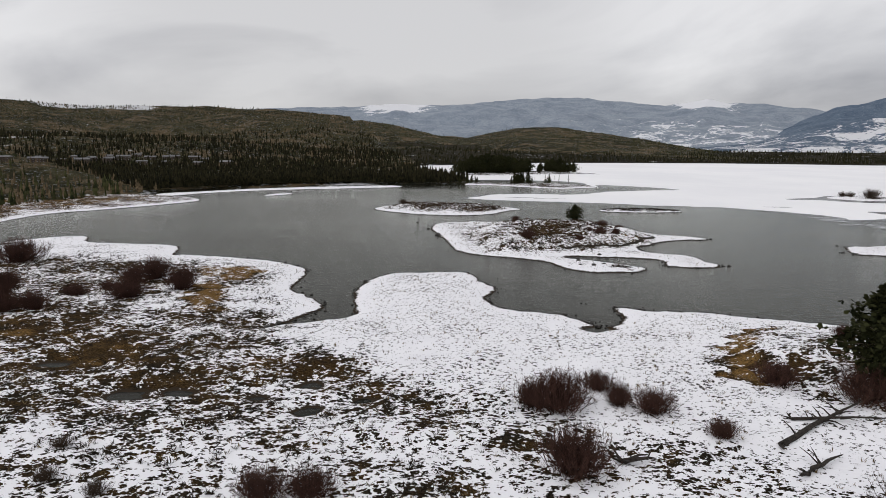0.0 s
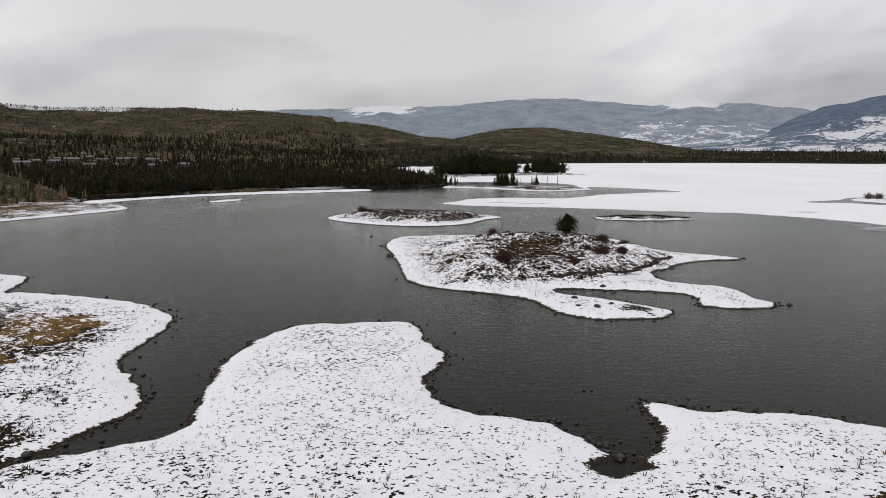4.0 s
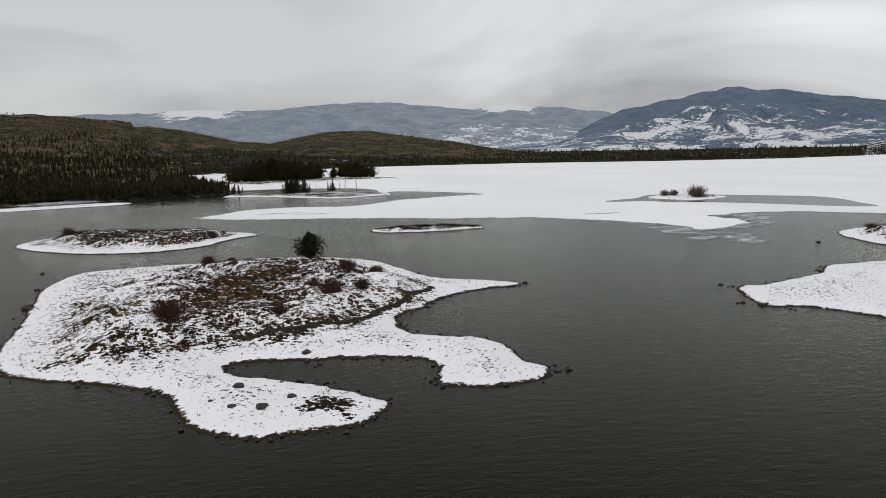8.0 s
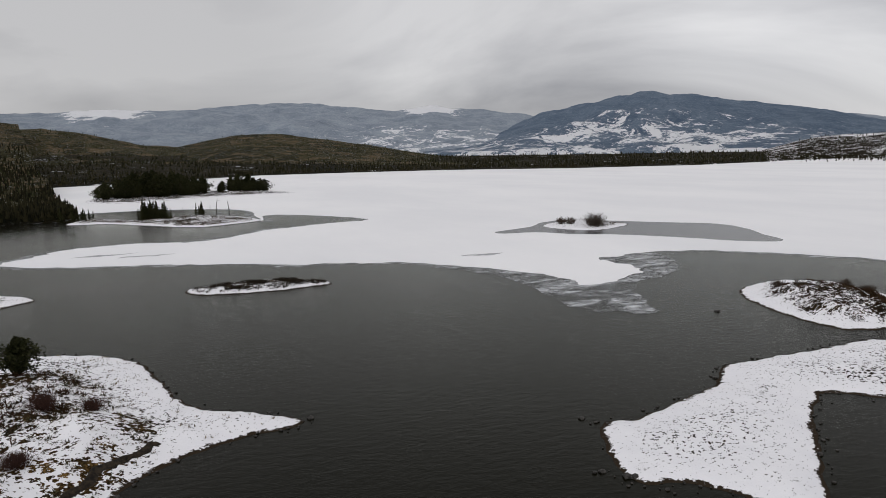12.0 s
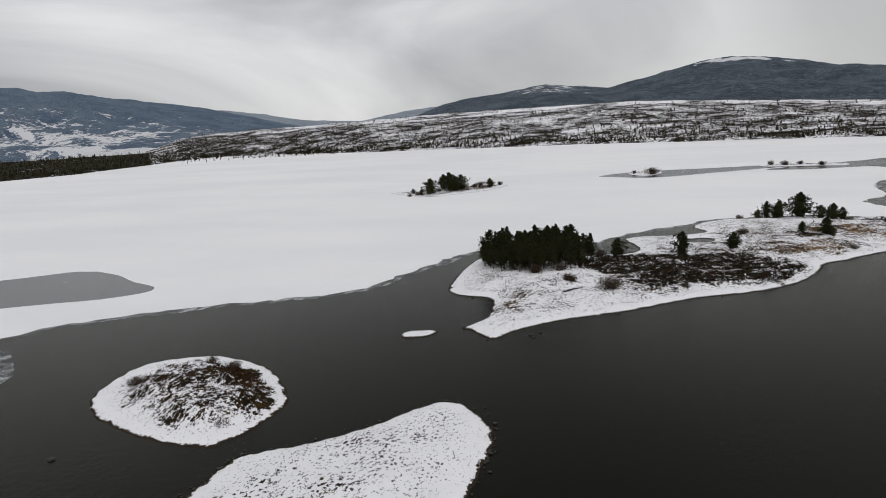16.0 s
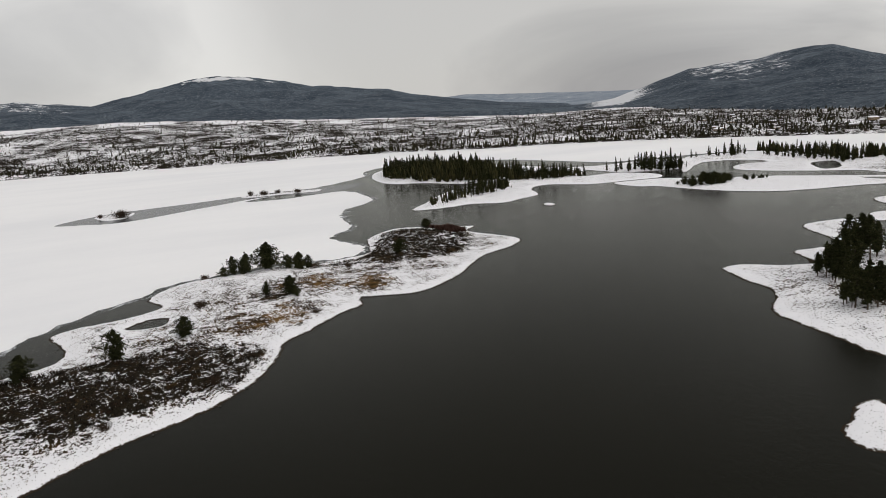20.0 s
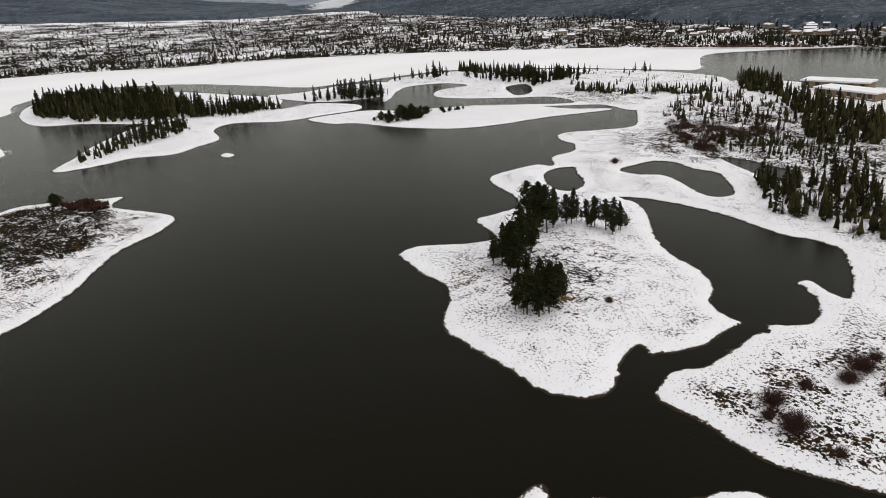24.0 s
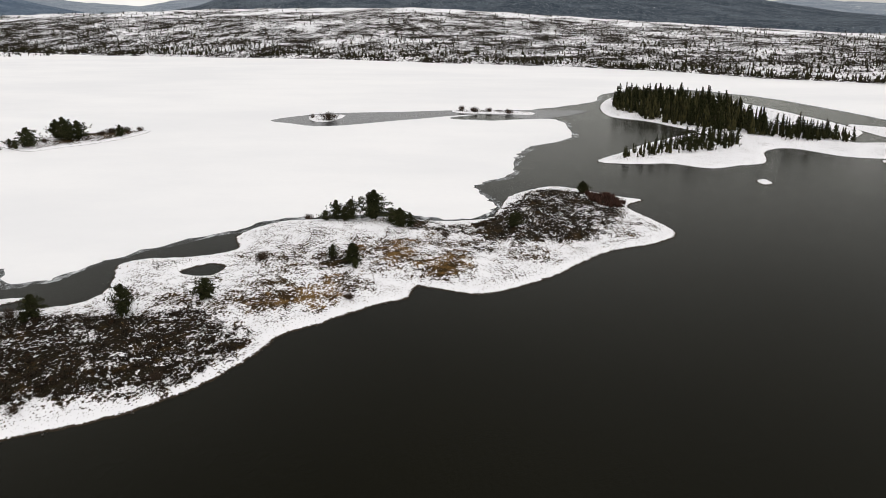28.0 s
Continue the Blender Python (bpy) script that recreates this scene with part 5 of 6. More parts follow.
def scatter(outline, count, lo, hi, rng, gap=0.0, clump=0.0, level=0.0, dry=False):
    """Places at random inside an outline, with a random height, no nearer than gap; clump: size of the stands; dry: on land only."""
    q = smooth(outline, 3, 0.0)
    (x0, y0), (x1, y1) = q.min(0), q.max(0)
    out, tries = [], 0
    while len(out) < count and tries < 40:
        tries += 1
        xs = np.array([rng.uniform(x0, x1) for _ in range(count)])
        ys = np.array([rng.uniform(y0, y1) for _ in range(count)])
        ok = inside_by(xs, ys, q) > 0.2
        if clump:
            ok &= fbm(xs, ys, clump, 3, count % 17) + np.array([rng.uniform(-0.25, 0.25) for _ in range(count)]) > level
        if dry:
            ok &= ground_many(xs, ys)[1] > 0.7
        for x, y, k in zip(xs, ys, ok):
            if k and len(out) < count and (gap <= 0 or all((x - a) ** 2 + (y - b) ** 2 > gap * gap for a, b, _ in out)):
                out.append((float(x), float(y), lo + (hi - lo) * rng.random() ** 1.5))
    return out



# ---------------------------------------------------------------- wood lying about, stones, houses
def fallen_log(a, b, r, name, label, seed, limbs=4):
    """A weathered trunk lying between two places, with broken limbs and a root end."""
    rg = random.Random(seed)
    ob = new(name)
    ob.location = (a[0], a[1], ground_z(*a))
    d = Vector((b[0] - a[0], b[1] - a[1], ground_z(*b) - ground_z(*a)))
    tv, tf = [], []
    pts = [d * t + Vector((rg.gauss(0, 0.08), rg.gauss(0, 0.08), r * 0.9 + 0.12 * math.sin(3 * t))) for t in (0, 0.2, 0.4, 0.6, 0.8, 1)]
    rod(tv, tf, pts, [r, r * 0.95, r * 0.8, r * 0.65, r * 0.45, r * 0.2], 8)
    part("trunk", tv, tf, M_GREYWOOD, ob)
    for i in range(limbs):
        lv, lf = [], []
        t = rg.uniform(0.1, 0.9)
        p = d * t + Vector((0, 0, r))
        side = Vector((-d.y, d.x, 0)).normalized() * rg.choice((-1, 1))
        q = p + side * rg.uniform(0.5, 1.2) + d.normalized() * rg.uniform(-0.3, 0.8) + Vector((0, 0, rg.uniform(0.0, 0.6)))
        rod(lv, lf, [p, (p + q) / 2 + Vector((0, 0, 0.08)), q], [r * 0.35, r * 0.25, r * 0.1], 5)
        part("limb", lv, lf, M_GREYWOOD, ob)
    for i in range(3):
        lv, lf = [], []
        q = Vector((rg.uniform(-0.6, 0.2), rg.uniform(-0.7, 0.7), rg.uniform(0.1, 0.6)))
        rod(lv, lf, [pts[0], pts[0] * 0.5 + q * 0.6, q], [r * 0.7, r * 0.45, r * 0.15], 5)
        part("root", lv, lf, M_GREYWOOD, ob)
    return tagged(ob, label, "log")


fallen_log((17.9, 35.2), (25.4, 41.2), 0.17, "fallen_log", "grey fallen trunk with broken limbs in snow", 1, 10)
fallen_log((17.4, 31.8), (20.6, 34.1), 0.13, "fallen_branch", "thin dark branch lying in the snow", 2, 3)
fallen_log((9.2, 33.3), (10.8, 33.7), 0.13, "short_log", "short dark log lying in the snow", 3, 1)
fallen_log((9.2, 33.8), (10.6, 34.2), 0.10, "short_log", "short dark log lying in the snow", 5, 0)
fallen_log((20.2, 38.6), (26.6, 38.8), 0.10, "fallen_branch", "thin dark branch lying beside the fallen trunk", 7, 5)
fallen_log((160.5, 107.5), (163.5, 105.2), 0.12, "driftwood", "bleached driftwood on the island shore", 6, 2)


def boulder(x, y, s, seed, label, z=0.0, group="stones in the lake"):
    """A rounded, faceted stone, half sunk."""
    bm = bmesh.new()
    bmesh.ops.create_icosphere(bm, subdivisions=2, radius=s)
    for v in bm.verts:
        n = noise.noise(v.co * (1.6 / s) + Vector((seed, 0, 0)))
        v.co *= 0.8 + 0.35 * n
        v.co.z *= 0.6
    me = bpy.data.meshes.new("boulder")
    bm.to_mesh(me)
    bm.free()
    me.materials.append(M_STONE)
    ob = new("boulder", me)
    ob.location = (x, y, z + 0.05 * s)
    tagged(ob, label, "stone", group)


for i, (x, y, s) in enumerate([(-0.9, 128.6, 0.75), (-5.5, 150.4, 0.4), (-0.2, 127.0, 0.4), (141.5, 107.5, 0.45), (142.6, 106.6, 0.35), (140.6, 106.9, 0.3),
                               (64.0, 107.0, 0.4), (62.6, 108.4, 0.3), (66.0, 116.2, 0.3), (98.5, 138.5, 0.4), (47.8, 124.2, 0.35), (39.6, 95.6, 0.35)]):
    boulder(x, y, s, i * 3.1, "dark wet stone standing in shallow water")

for i, (x, y, s) in enumerate([(23.5, 104.0, 0.42), (24.3, 101.9, 0.26), (23.9, 101.5, 0.2), (19.1, 97.4, 0.42), (20.4, 93.3, 0.40), (18.8, 94.2, 0.30), (22.1, 94.7, 0.34), (28.5, 101.7, 0.26), (21.6, 97.9, 0.18), (17.6, 95.6, 0.2), (30.6, 103.2, 0.18)]):
    boulder(x, y, s, 50 + i * 2.3, "dark stone lying in island snow", float(ground_z(x, y)), "stones on the island")

M_WALL = make_plain("tan_cladding", (0.16, 0.115, 0.075), (0.24, 0.175, 0.115), 0.6)
M_DARKWALL = make_plain("dark_cladding", (0.045, 0.036, 0.030), (0.09, 0.07, 0.055), 0.6)
M_ROOFSNOW = make_plain("roof_snow", (0.76, 0.77, 0.80), (0.84, 0.84, 0.86), 0.4)
M_GLASS = make_plain("dark_window", (0.012, 0.014, 0.016), (0.03, 0.033, 0.036), 0.5, 0.15, 0.0, 0.5)


def box(x0, y0, z0, x1, y1, z1):
    v = [(x, y, z) for z in (z0, z1) for x, y in ((x0, y0), (x1, y0), (x1, y1), (x0, y1))]
    return v, [(0, 3, 2, 1), (4, 5, 6, 7), (0, 1, 5, 4), (1, 2, 6, 5), (2, 3, 7, 6), (3, 0, 4, 7)]


def building(w, d, h, wall, ridge, rows, cols, name, label, category, cap=None):
    """A house or shed: walls, snowy roof (pitched when ridge > 0) and windows with frames."""
    ob = tagged(new(name), label, category)
    part("wall", *box(-w / 2, -d / 2, -1.0, w / 2, d / 2, h), wall, ob)
    e = 0.35
    if ridge > 0:
        v = [(-w / 2 - e, -d / 2 - e, h), (w / 2 + e, -d / 2 - e, h), (w / 2 + e, d / 2 + e, h), (-w / 2 - e, d / 2 + e, h), (-w / 2 - e, 0, h + ridge), (w / 2 + e, 0, h + ridge)]
        part("roof", v, [(0, 1, 5, 4), (2, 3, 4, 5), (0, 4, 3), (1, 2, 5), (0, 3, 2, 1)], cap or M_ROOFSNOW, ob)
    else:
        part("roof", *box(-w / 2 - e, -d / 2 - e, h, w / 2 + e, d / 2 + e, h + 0.45), M_ROOFSNOW, ob)
    for r in range(rows):
        for c in range(cols):
            x = -w / 2 + w * (c + 0.5) / cols
            z = h * (r + 0.35) / rows
            for side in (-1, 1):
                y0 = side * (d / 2 + 0.01)
                win = part("window", *box(x - 0.6, min(y0, y0 + side * 0.05), z, x + 0.6, max(y0, y0 + side * 0.05), z + 1.1), M_GLASS, ob)
                part("sill", *box(x - 0.7, min(y0, y0 + side * 0.12), z - 0.12, x + 0.7, max(y0, y0 + side * 0.12), z), M_ROOFSNOW, win)
    return ob


def facing(a, b):
    return math.degrees(math.atan2(b[1] - a[1], b[0] - a[0]))


hall = building(19, 7, 2.1, M_WALL, 0, 1, 6, "long_hall", "long tan shed with a flat snowy roof", "building")
hall.matrix_basis = pose(207.0, -182.2, ground_z(207.0, -182.2), 0, 0, facing((216.5, -181), (201, -182.5)))
second = copy_thing(hall, pose(196.8, -168.2, ground_z(196.8, -168.2), 0, 0, facing((206, -170), (193, -167))))

house_rng = random.Random(9)
M_ROOFTHIN = make_plain("thin_roof_snow", (0.07, 0.07, 0.072), (0.22, 0.22, 0.225), 1.4, 0.5)
house_models = [building(11, 8, 4.5, M_DARKWALL, 2.4, 2, 2, "house", "dark distant house with a snow-covered roof", "house"),
                building(14, 8, 3.2, M_WALL, 2.0, 1, 3, "house", "tan distant house with a snow-covered roof", "house"),
                building(20, 8, 6.0, M_DARKWALL, 2.4, 2, 4, "lodge", "long dark lodge with a thinly snowed roof", "house", M_ROOFTHIN)]
for i in range(54):
    b = house_rng.uniform(124, 168)
    dist = float(bench_r(b)) + (60 + 420 * house_rng.random() ** 1.4 if b < 134 else 16 + 62 * house_rng.random())
    hx, hy, hz = [float(v[0]) for v in bench_h(np.array([b]), np.array([dist]))]
    if b > 134:
        hz = max(hz, float(south_h(np.array([b]), np.array([dist]))[2][0]))
    tagged(copy_thing(house_models[i % 2], pose(hx, hy, hz, 0, 0, -b + house_rng.uniform(-60, 60)) @ Matrix.Scale(house_rng.uniform(0.26, 0.40), 4)), group="houses on the far shore")
for i in range(22):
    b = -44 + 0.72 * i + house_rng.uniform(-0.25, 0.25)
    dist = 392 + 20 * math.sin(2.0 * i) + house_rng.uniform(-8, 8)
    hx, hy, hz = [float(v[0]) for v in west_h(np.array([b]), np.array([dist]))]
    tagged(copy_thing(house_models[2], pose(hx, hy, hz + 0.6, 0, 0, -b + house_rng.uniform(-50, 50)) @ Matrix.Scale(house_rng.uniform(0.22, 0.36), 4)), group="lodges on the western hill")


rng = random.Random(4)
grove_models = [pine(s, 8.0, r, bare, 640, sh, "lodgepole_pine", size=0.34, taper=0.4) for s, r, bare, sh in ((1, 1.9, 0.24, 2.8), (2, 1.7, 0.18, 2.4), (3, 2.0, 0.30, 3.4), (4, 1.6, 0.22, 2.2), (5, 2.1, 0.16, 3.0))]
slim_models = [pine(s, 8.0, r, 0.05, 420, sh, size=0.42) for s, r, sh in ((6, 1.5, 1.1), (7, 1.9, 1.3), (8, 1.3, 1.0), (9, 1.8, 1.5))]
def thicken(spots, rg, more=1, off=1.8):
    """Adds smaller neighbours beside each tree."""
    return spots + [(x + rg.gauss(0, off), y + rg.gauss(0, off), h * rg.uniform(0.45, 0.95)) for x, y, h in spots for _ in range(more)]


plant(grove_models, thicken(GROVE_PINES, rng, 1, 1.1), "dark green pine in the headland grove", "pine tree", "pines of the headland grove", rng, 8.0)
plant(grove_models, scatter(GROVE, 105, 3.8, 6.6, rng, 0.9), "dark green pine in a dense island grove", "pine tree", "pines of the island grove", rng, 8.0)
lone_models = [pine(s, 5.0, r, 0.05, 820, sh, size=0.34, taper=0.35) for s, r, sh in ((11, 2.5, 2.6), (12, 2.2, 2.0), (13, 2.7, 3.2))]
round_models = [pine(s, 5.0, 2.7, 0.10, 1300, 3.0, size=0.34, taper=0.25) for s in (14,)]
plant(lone_models, thicken([(x, y, 1.1 * h) for x, y, h in LONE_PINES], rng, 1, 1.3), "bushy dark green pine on the heath", "pine tree", "pines on the long island", rng, 5.0)
plant(round_models, [(x, y, 1.12 * h) for x, y, h in ISLAND_PINE], "single round-crowned green pine", "pine tree", "", rng, 5.0)
plant(lone_models, ISLET_PINES, "dark pine on the islet in the ice", "pine tree", "pines of the ice islet", rng, 5.0)
plant(lone_models, [(28.4, 44.2, 7.6), (30.2, 42.4, 8.6), (28.0, 42.6, 4.4)], "dense dark pine beside the start shore", "pine tree", "pines at the start", rng, 6.2)
plant(lone_models, thicken([(x, y, 0.85 * h) for x, y, h in FAR_CLUMP], rng, 2, 1.7), "dark pine in a small island clump", "pine tree", "pines of the low island", rng, 8.0)
plant(slim_models, thicken(ROW_A, rng, 2, 2.2) + thicken(ROW_B, rng, 2, 3.0), "slim dark pine on a snowy bar", "pine tree", "pines on the far bars", rng, 8.0)
plant(slim_models, thicken([(x, y, 1.3 * h) for x, y, h in PEN_TREES], rng, 5, 1.8), "slim dark spruce on the far spit", "spruce tree", "trees on the far spit", rng, 8.0)
plant(lone_models, thicken([(x, y, 1.4 * h) for x, y, h in WOOD_TREES if not 53 < x < 60], rng, 4, 3.4), "dark pine crowded on the wooded island", "pine tree", "trees on the wooded island", rng, 5.8)
forest_models = [pine(s, 8.0, r, 0.06, 360, sh, "conifer_tree", size=0.46) for s, r, sh in ((51, 1.7, 1.2), (52, 2.0, 1.5), (53, 1.4, 1.0))]
young_models = [pine(s, 5.0, r, 0.05, 200, sh, "young_fir", M_YOUNG, size=0.30) for s, r, sh in ((54, 0.95, 1.0), (55, 1.2, 1.2), (56, 0.75, 0.9), (57, 1.5, 1.5))]
plant(forest_models, scatter(FP_WOOD, 180, 5.0, 8.6, rng, 1.6), "tall dark conifer in dense island forest", "conifer", "forest on the far island", rng, 8.0)
plant(forest_models, scatter(FP_STRIP, 62, 2.5, 6.0, rng, 1.2, 7.0, -0.2) + scatter(FP_STRIP2, 56, 3.0, 6.5, rng, 1.2, 8.0, -0.3), "dark conifer on the snowy island strip", "conifer", "trees along the island strip", rng, 8.0)
SE_DENSE = [(243.0, -186.4), (235.9, -189.9), (224.0, -180.0), (214.8, -165.7), (202.8, -156.5), (183.9, -145.2), (166.0, -120.0), (169.5, -109.1), (173.9, -103.3), (179.8, -109.4), (184.0, -114.0), (194.8, -132.9), (206.6, -148.6), (215.6, -158.3), (231.3, -168.0)]
SE_SPARSE = [(228.2, -123.2), (233.0, -143.3), (224.2, -154.3), (204.6, -145.8), (187.7, -119.6), (186.6, -111.4), (197.0, -111.0), (207.8, -107.0), (216.9, -108.6)]
SE_MID = [(194.8, -98.3), (185.4, -108.3), (177.5, -104.6), (164.0, -99.1), (158.9, -87.6), (167.0, -86.0), (174.0, -88.8), (182.4, -89.5), (188.8, -90.4)]
FIELD_STRIP = [(276, -138), (262, -138.5), (253, -141), (243, -149), (232, -155), (232, -162), (244, -157), (254, -148), (264, -145), (276, -145)]
SPIT_STRIP = [(364, -158), (337, -155), (321, -155), (306, -150), (300, -153), (302, -168), (308, -172), (322, -165), (340, -163), (362, -166)]
plant(young_models, scatter(SE_SPARSE, 50, 1.4, 4.8, rng, 0.7, 9.0, 0.1, True) + scatter(SE_DENSE, 70, 3.0, 6.2, rng, 1.0, 16.0, -0.3, True) + scatter(SE_MID, 46, 0.9, 3.4, rng, 0.7, 9.0, 0.1, True)
      + scatter(SE_WOOD2, 96, 1.6, 5.0, rng, 0.8, 7.0, 0.0, True) + scatter(SE_SHRUB, 12, 1.6, 4.0, rng, 0.8, 8.0, 0.2, True), "young green conifer in the snowy eastern wood", "conifer", "eastern wood", rng, 5.0)
plant(young_models, scatter(SPIT_STRIP, 24, 3.0, 6.4, rng, 1.0, 14.0, -0.35, True), "slim young conifer on the far snowy spit", "conifer", "young trees on the far spit", rng, 5.0)
snags = []
for s in (61, 62):
    rg = random.Random(s)
    ob = new("dead_tree")
    tv, tf = [], []
    rod(tv, tf, [(0, 0, -0.2), (0.25, 0.1, 2.0), (0.7, 0.2, 4.0), (1.3, 0.3, 5.5)], [0.16, 0.12, 0.08, 0.03], 6)
    part("trunk", tv, tf, M_GREYWOOD, ob)
    for k in range(6):
        lv, lf = [], []
        t = rg.uniform(0.3, 0.95)
        p = Vector((1.2 * t * t, 0.3 * t, 5.3 * t))
        rod(lv, lf, [p, p + Vector((rg.gauss(0, 0.5), rg.gauss(0, 0.5), rg.uniform(0.1, 0.5)))], [0.04, 0.015], 4)
        part("limb", lv, lf, M_GREYWOOD, ob)
    snags.append(ob)
plant(snags, PEN_SNAGS, "bare leaning grey dead tree", "dead tree", "dead trees on the spit", rng, 5.0)
bushes = [bush(s, 2.0, 2.5, 300, M_WILLOW, twigs=10) for s in (21, 22, 23)]
plant(bushes, START_BUSHES + [(x, y, 0.72 * h) for x, y, h in EAST_BUSHES] + ISLAND_BUSHES, "leafless reddish-brown willow bush in snow", "bush", "willow bushes", rng, 2.0)
brown = [bush(s, 2.0, 2.5, 180, M_BROWNBUSH, "brown_bush", 9) for s in (31, 32)]
plant(brown, SMALL_BUSHES + LONG_BUSHES + [(330, 180, 2.0), (334, 177, 1.8), (337, 174, 1.6), (326, 181, 1.6), (322, 184, 1.7), (303, 196, 1.5), (300, 198, 1.4), (310, 190, 1.5)] + [(-18.7, 31.1, 0.8), (-15.7, 29.8, 0.8), (-19.9, 34.8, 0.7)], "leafless brown bush on the island heath", "bush", "island bushes", rng, 2.0)
red = [bush(s, 2.0, 2.8, 80, M_WILLOW, "red_bush", 5) for s in (41, 42)]
plant(red, scatter(SE_SHRUB, 170, 0.7, 1.8, rng, 0.7, 7.0, -0.3, True) + scatter(SE_SPARSE, 60, 0.7, 1.7, rng, 0.9, 8.0, 0.1, True) + scatter(SE_WOOD2, 40, 0.7, 1.6, rng, 0.9, 6.0, 0.0, True), "dark red leafless shrub in the eastern wood", "bush", "eastern shrubs", rng, 2.0)
drop_models(house_models + snags + forest_models + young_models + grove_models + slim_models + lone_models + round_models + bushes + brown + red)


# ---------------------------------------------------------------- cover too fine to count
def raw_mesh(name, verts, faces, material, label, category):
    """One object of kind stuff from arrays of vertices and equal faces."""
    me = bpy.data.meshes.new(name)
    n = faces.shape[1]
    me.vertices.add(len(verts))
    me.vertices.foreach_set("co", verts.astype(np.float32).ravel())
    me.loops.add(faces.size)
    me.loops.foreach_set("vertex_index", faces.astype(np.int32).ravel())
    me.polygons.add(len(faces))
    me.polygons.foreach_set("loop_start", np.arange(0, faces.size, n, dtype=np.int32))
    me.update(calc_edges=True)
    me.materials.append(material)
    return tagged(new(name, me), label, category, "", "stuff")


def forest(name, xyz, h, material, label, category, seed, width=0.19, points=7, tiers=4):
    """Many far conifers: each a spire of ragged tiers."""
    r = np.random.RandomState(seed)
    n = len(xyz)
    turn = r.uniform(0, 6.28, n)
    vs, fs = [], []
    base = 0
    for t in range(tiers):
        lo, hi = 0.10 + 0.80 * t / tiers, min(1.0, 0.10 + 0.80 * t / tiers + 0.42)
        rad = width * (1 - 0.80 * t / tiers) * h
        ang = turn[:, None] + np.arange(points) * 2 * np.pi / points + t
        rr = rad[:, None] * r.uniform(0.45, 1.2, (n, points))
        ring = np.stack([xyz[:, None, 0] + rr * np.cos(ang), xyz[:, None, 1] + rr * np.sin(ang),
                         xyz[:, None, 2] + h[:, None] * (lo + r.uniform(-0.05, 0.05, (n, points)))], -1)
        lean = r.uniform(-0.02, 0.02, (n, 2)) * h[:, None]
        tip = np.stack([xyz[:, 0] + lean[:, 0], xyz[:, 1] + lean[:, 1], xyz[:, 2] + h * hi], -1)[:, None]
        block = np.concatenate([ring, tip], 1)
        ids = base + np.arange(n)[:, None] * (points + 1)
        k = np.arange(points)
        fs.append(np.stack([ids + k, ids + (k + 1) % points, np.broadcast_to(ids + points, (n, points))], -1).reshape(-1, 3))
        vs.append(block.reshape(-1, 3))
        base += n * (points + 1)
    return raw_mesh(name, np.concatenate(vs), np.concatenate(fs), material, label, category)


def banded(b, d, scale, level, seed, squash=1.6):
    """Holds where stands of trees run along the slope."""
    return fbm(np.radians(b) * d / squash, d, scale, 4, seed) > level


def slope_wood(name, height, foot, span, count, near, size, material, label, seed, r_end=1150, start=6.0, width=0.2, band=None, tiers=4, points=7, category="forest", squash=1.6):
    """Conifers over a far slope. band: size of the stands and the level above which they grow."""
    r = np.random.RandomState(seed)
    b = r.uniform(span[0], span[1], count)
    f = foot(b) + start
    d = f + (r_end - f) * r.uniform(0, 1, count) ** near
    if band:
        k = banded(b, d, band[0], band[1] + r.uniform(-0.3, 0.3, count), seed, squash)
        b, d = b[k], d[k]
    x, y, z = height(b, d)
    h = size[0] + (size[1] - size[0]) * r.uniform(0, 1, len(x)) ** 1.6
    return forest(name, np.stack([x, y, z - 0.2], 1), h, material, label, category, seed + 1, width, points, tiers)


# wooded western hill
slope_wood("west_forest_edge", west_h, west_r, (-42, -10.9), 8600, 2.3, (2.0, 5.4), M_FARPINE, "dark dense conifers along the western shore", 1, 760, 13, 0.20)
slope_wood("west_shore_trees", west_h, west_r, (-75, -44), 900, 2.2, (2.6, 6.0), M_HILLPINE, "scattered tall conifers above the brown western shore", 2, 500, 6, 0.15, (26, -0.1))
slope_wood("west_forest", west_h, west_r, (-75, -10.9), 24000, 0.8, (1.2, 3.0), M_HILLPINE, "dark conifers in bands over the western hill", 4, 1150, 30, 0.24, (60, -0.2), 3, 6)
slope_wood("bare_shore_wood", west_h, west_r, (-75, -41), 1500, 1.6, (1.6, 4.6), M_LARCH, "bare brown saplings behind the western flats", 6, 420, 8, 0.16, (18, -0.1), 4, 6)
slope_wood("crest_trees", west_h, west_r, (-75, -10.9), 1500, 0.09, (2.0, 5.0), M_HILLPINE, "conifers along the crest of the western hill", 5, 1150, 30, 0.22, (30, -0.1), 3, 6)
slope_wood("aspen_wood", west_h, west_r, (-75, -10.9), 19000, 0.6, (1.2, 3.2), M_LARCH, "bare brown aspens on the hillside", 7, 1150, 40, 0.26, (45, -0.1), 3, 6)
slope_wood("middle_forest", mid_h, mid_r, (-13, 20.5), 3200, 0.8, (2.0, 4.4), M_HILLPINE, "dark conifers on the middle hill", 10, 1350, 6, 0.24, (80, -0.2), 3, 6)
slope_wood("north_forest", north_h, north_r, (-22, 46), 9000, 1.5, (2.2, 5.2), M_FARPINE, "dark conifers along the northern shore", 13, 1150, 6, 0.24, (60, -0.3), 3, 6)
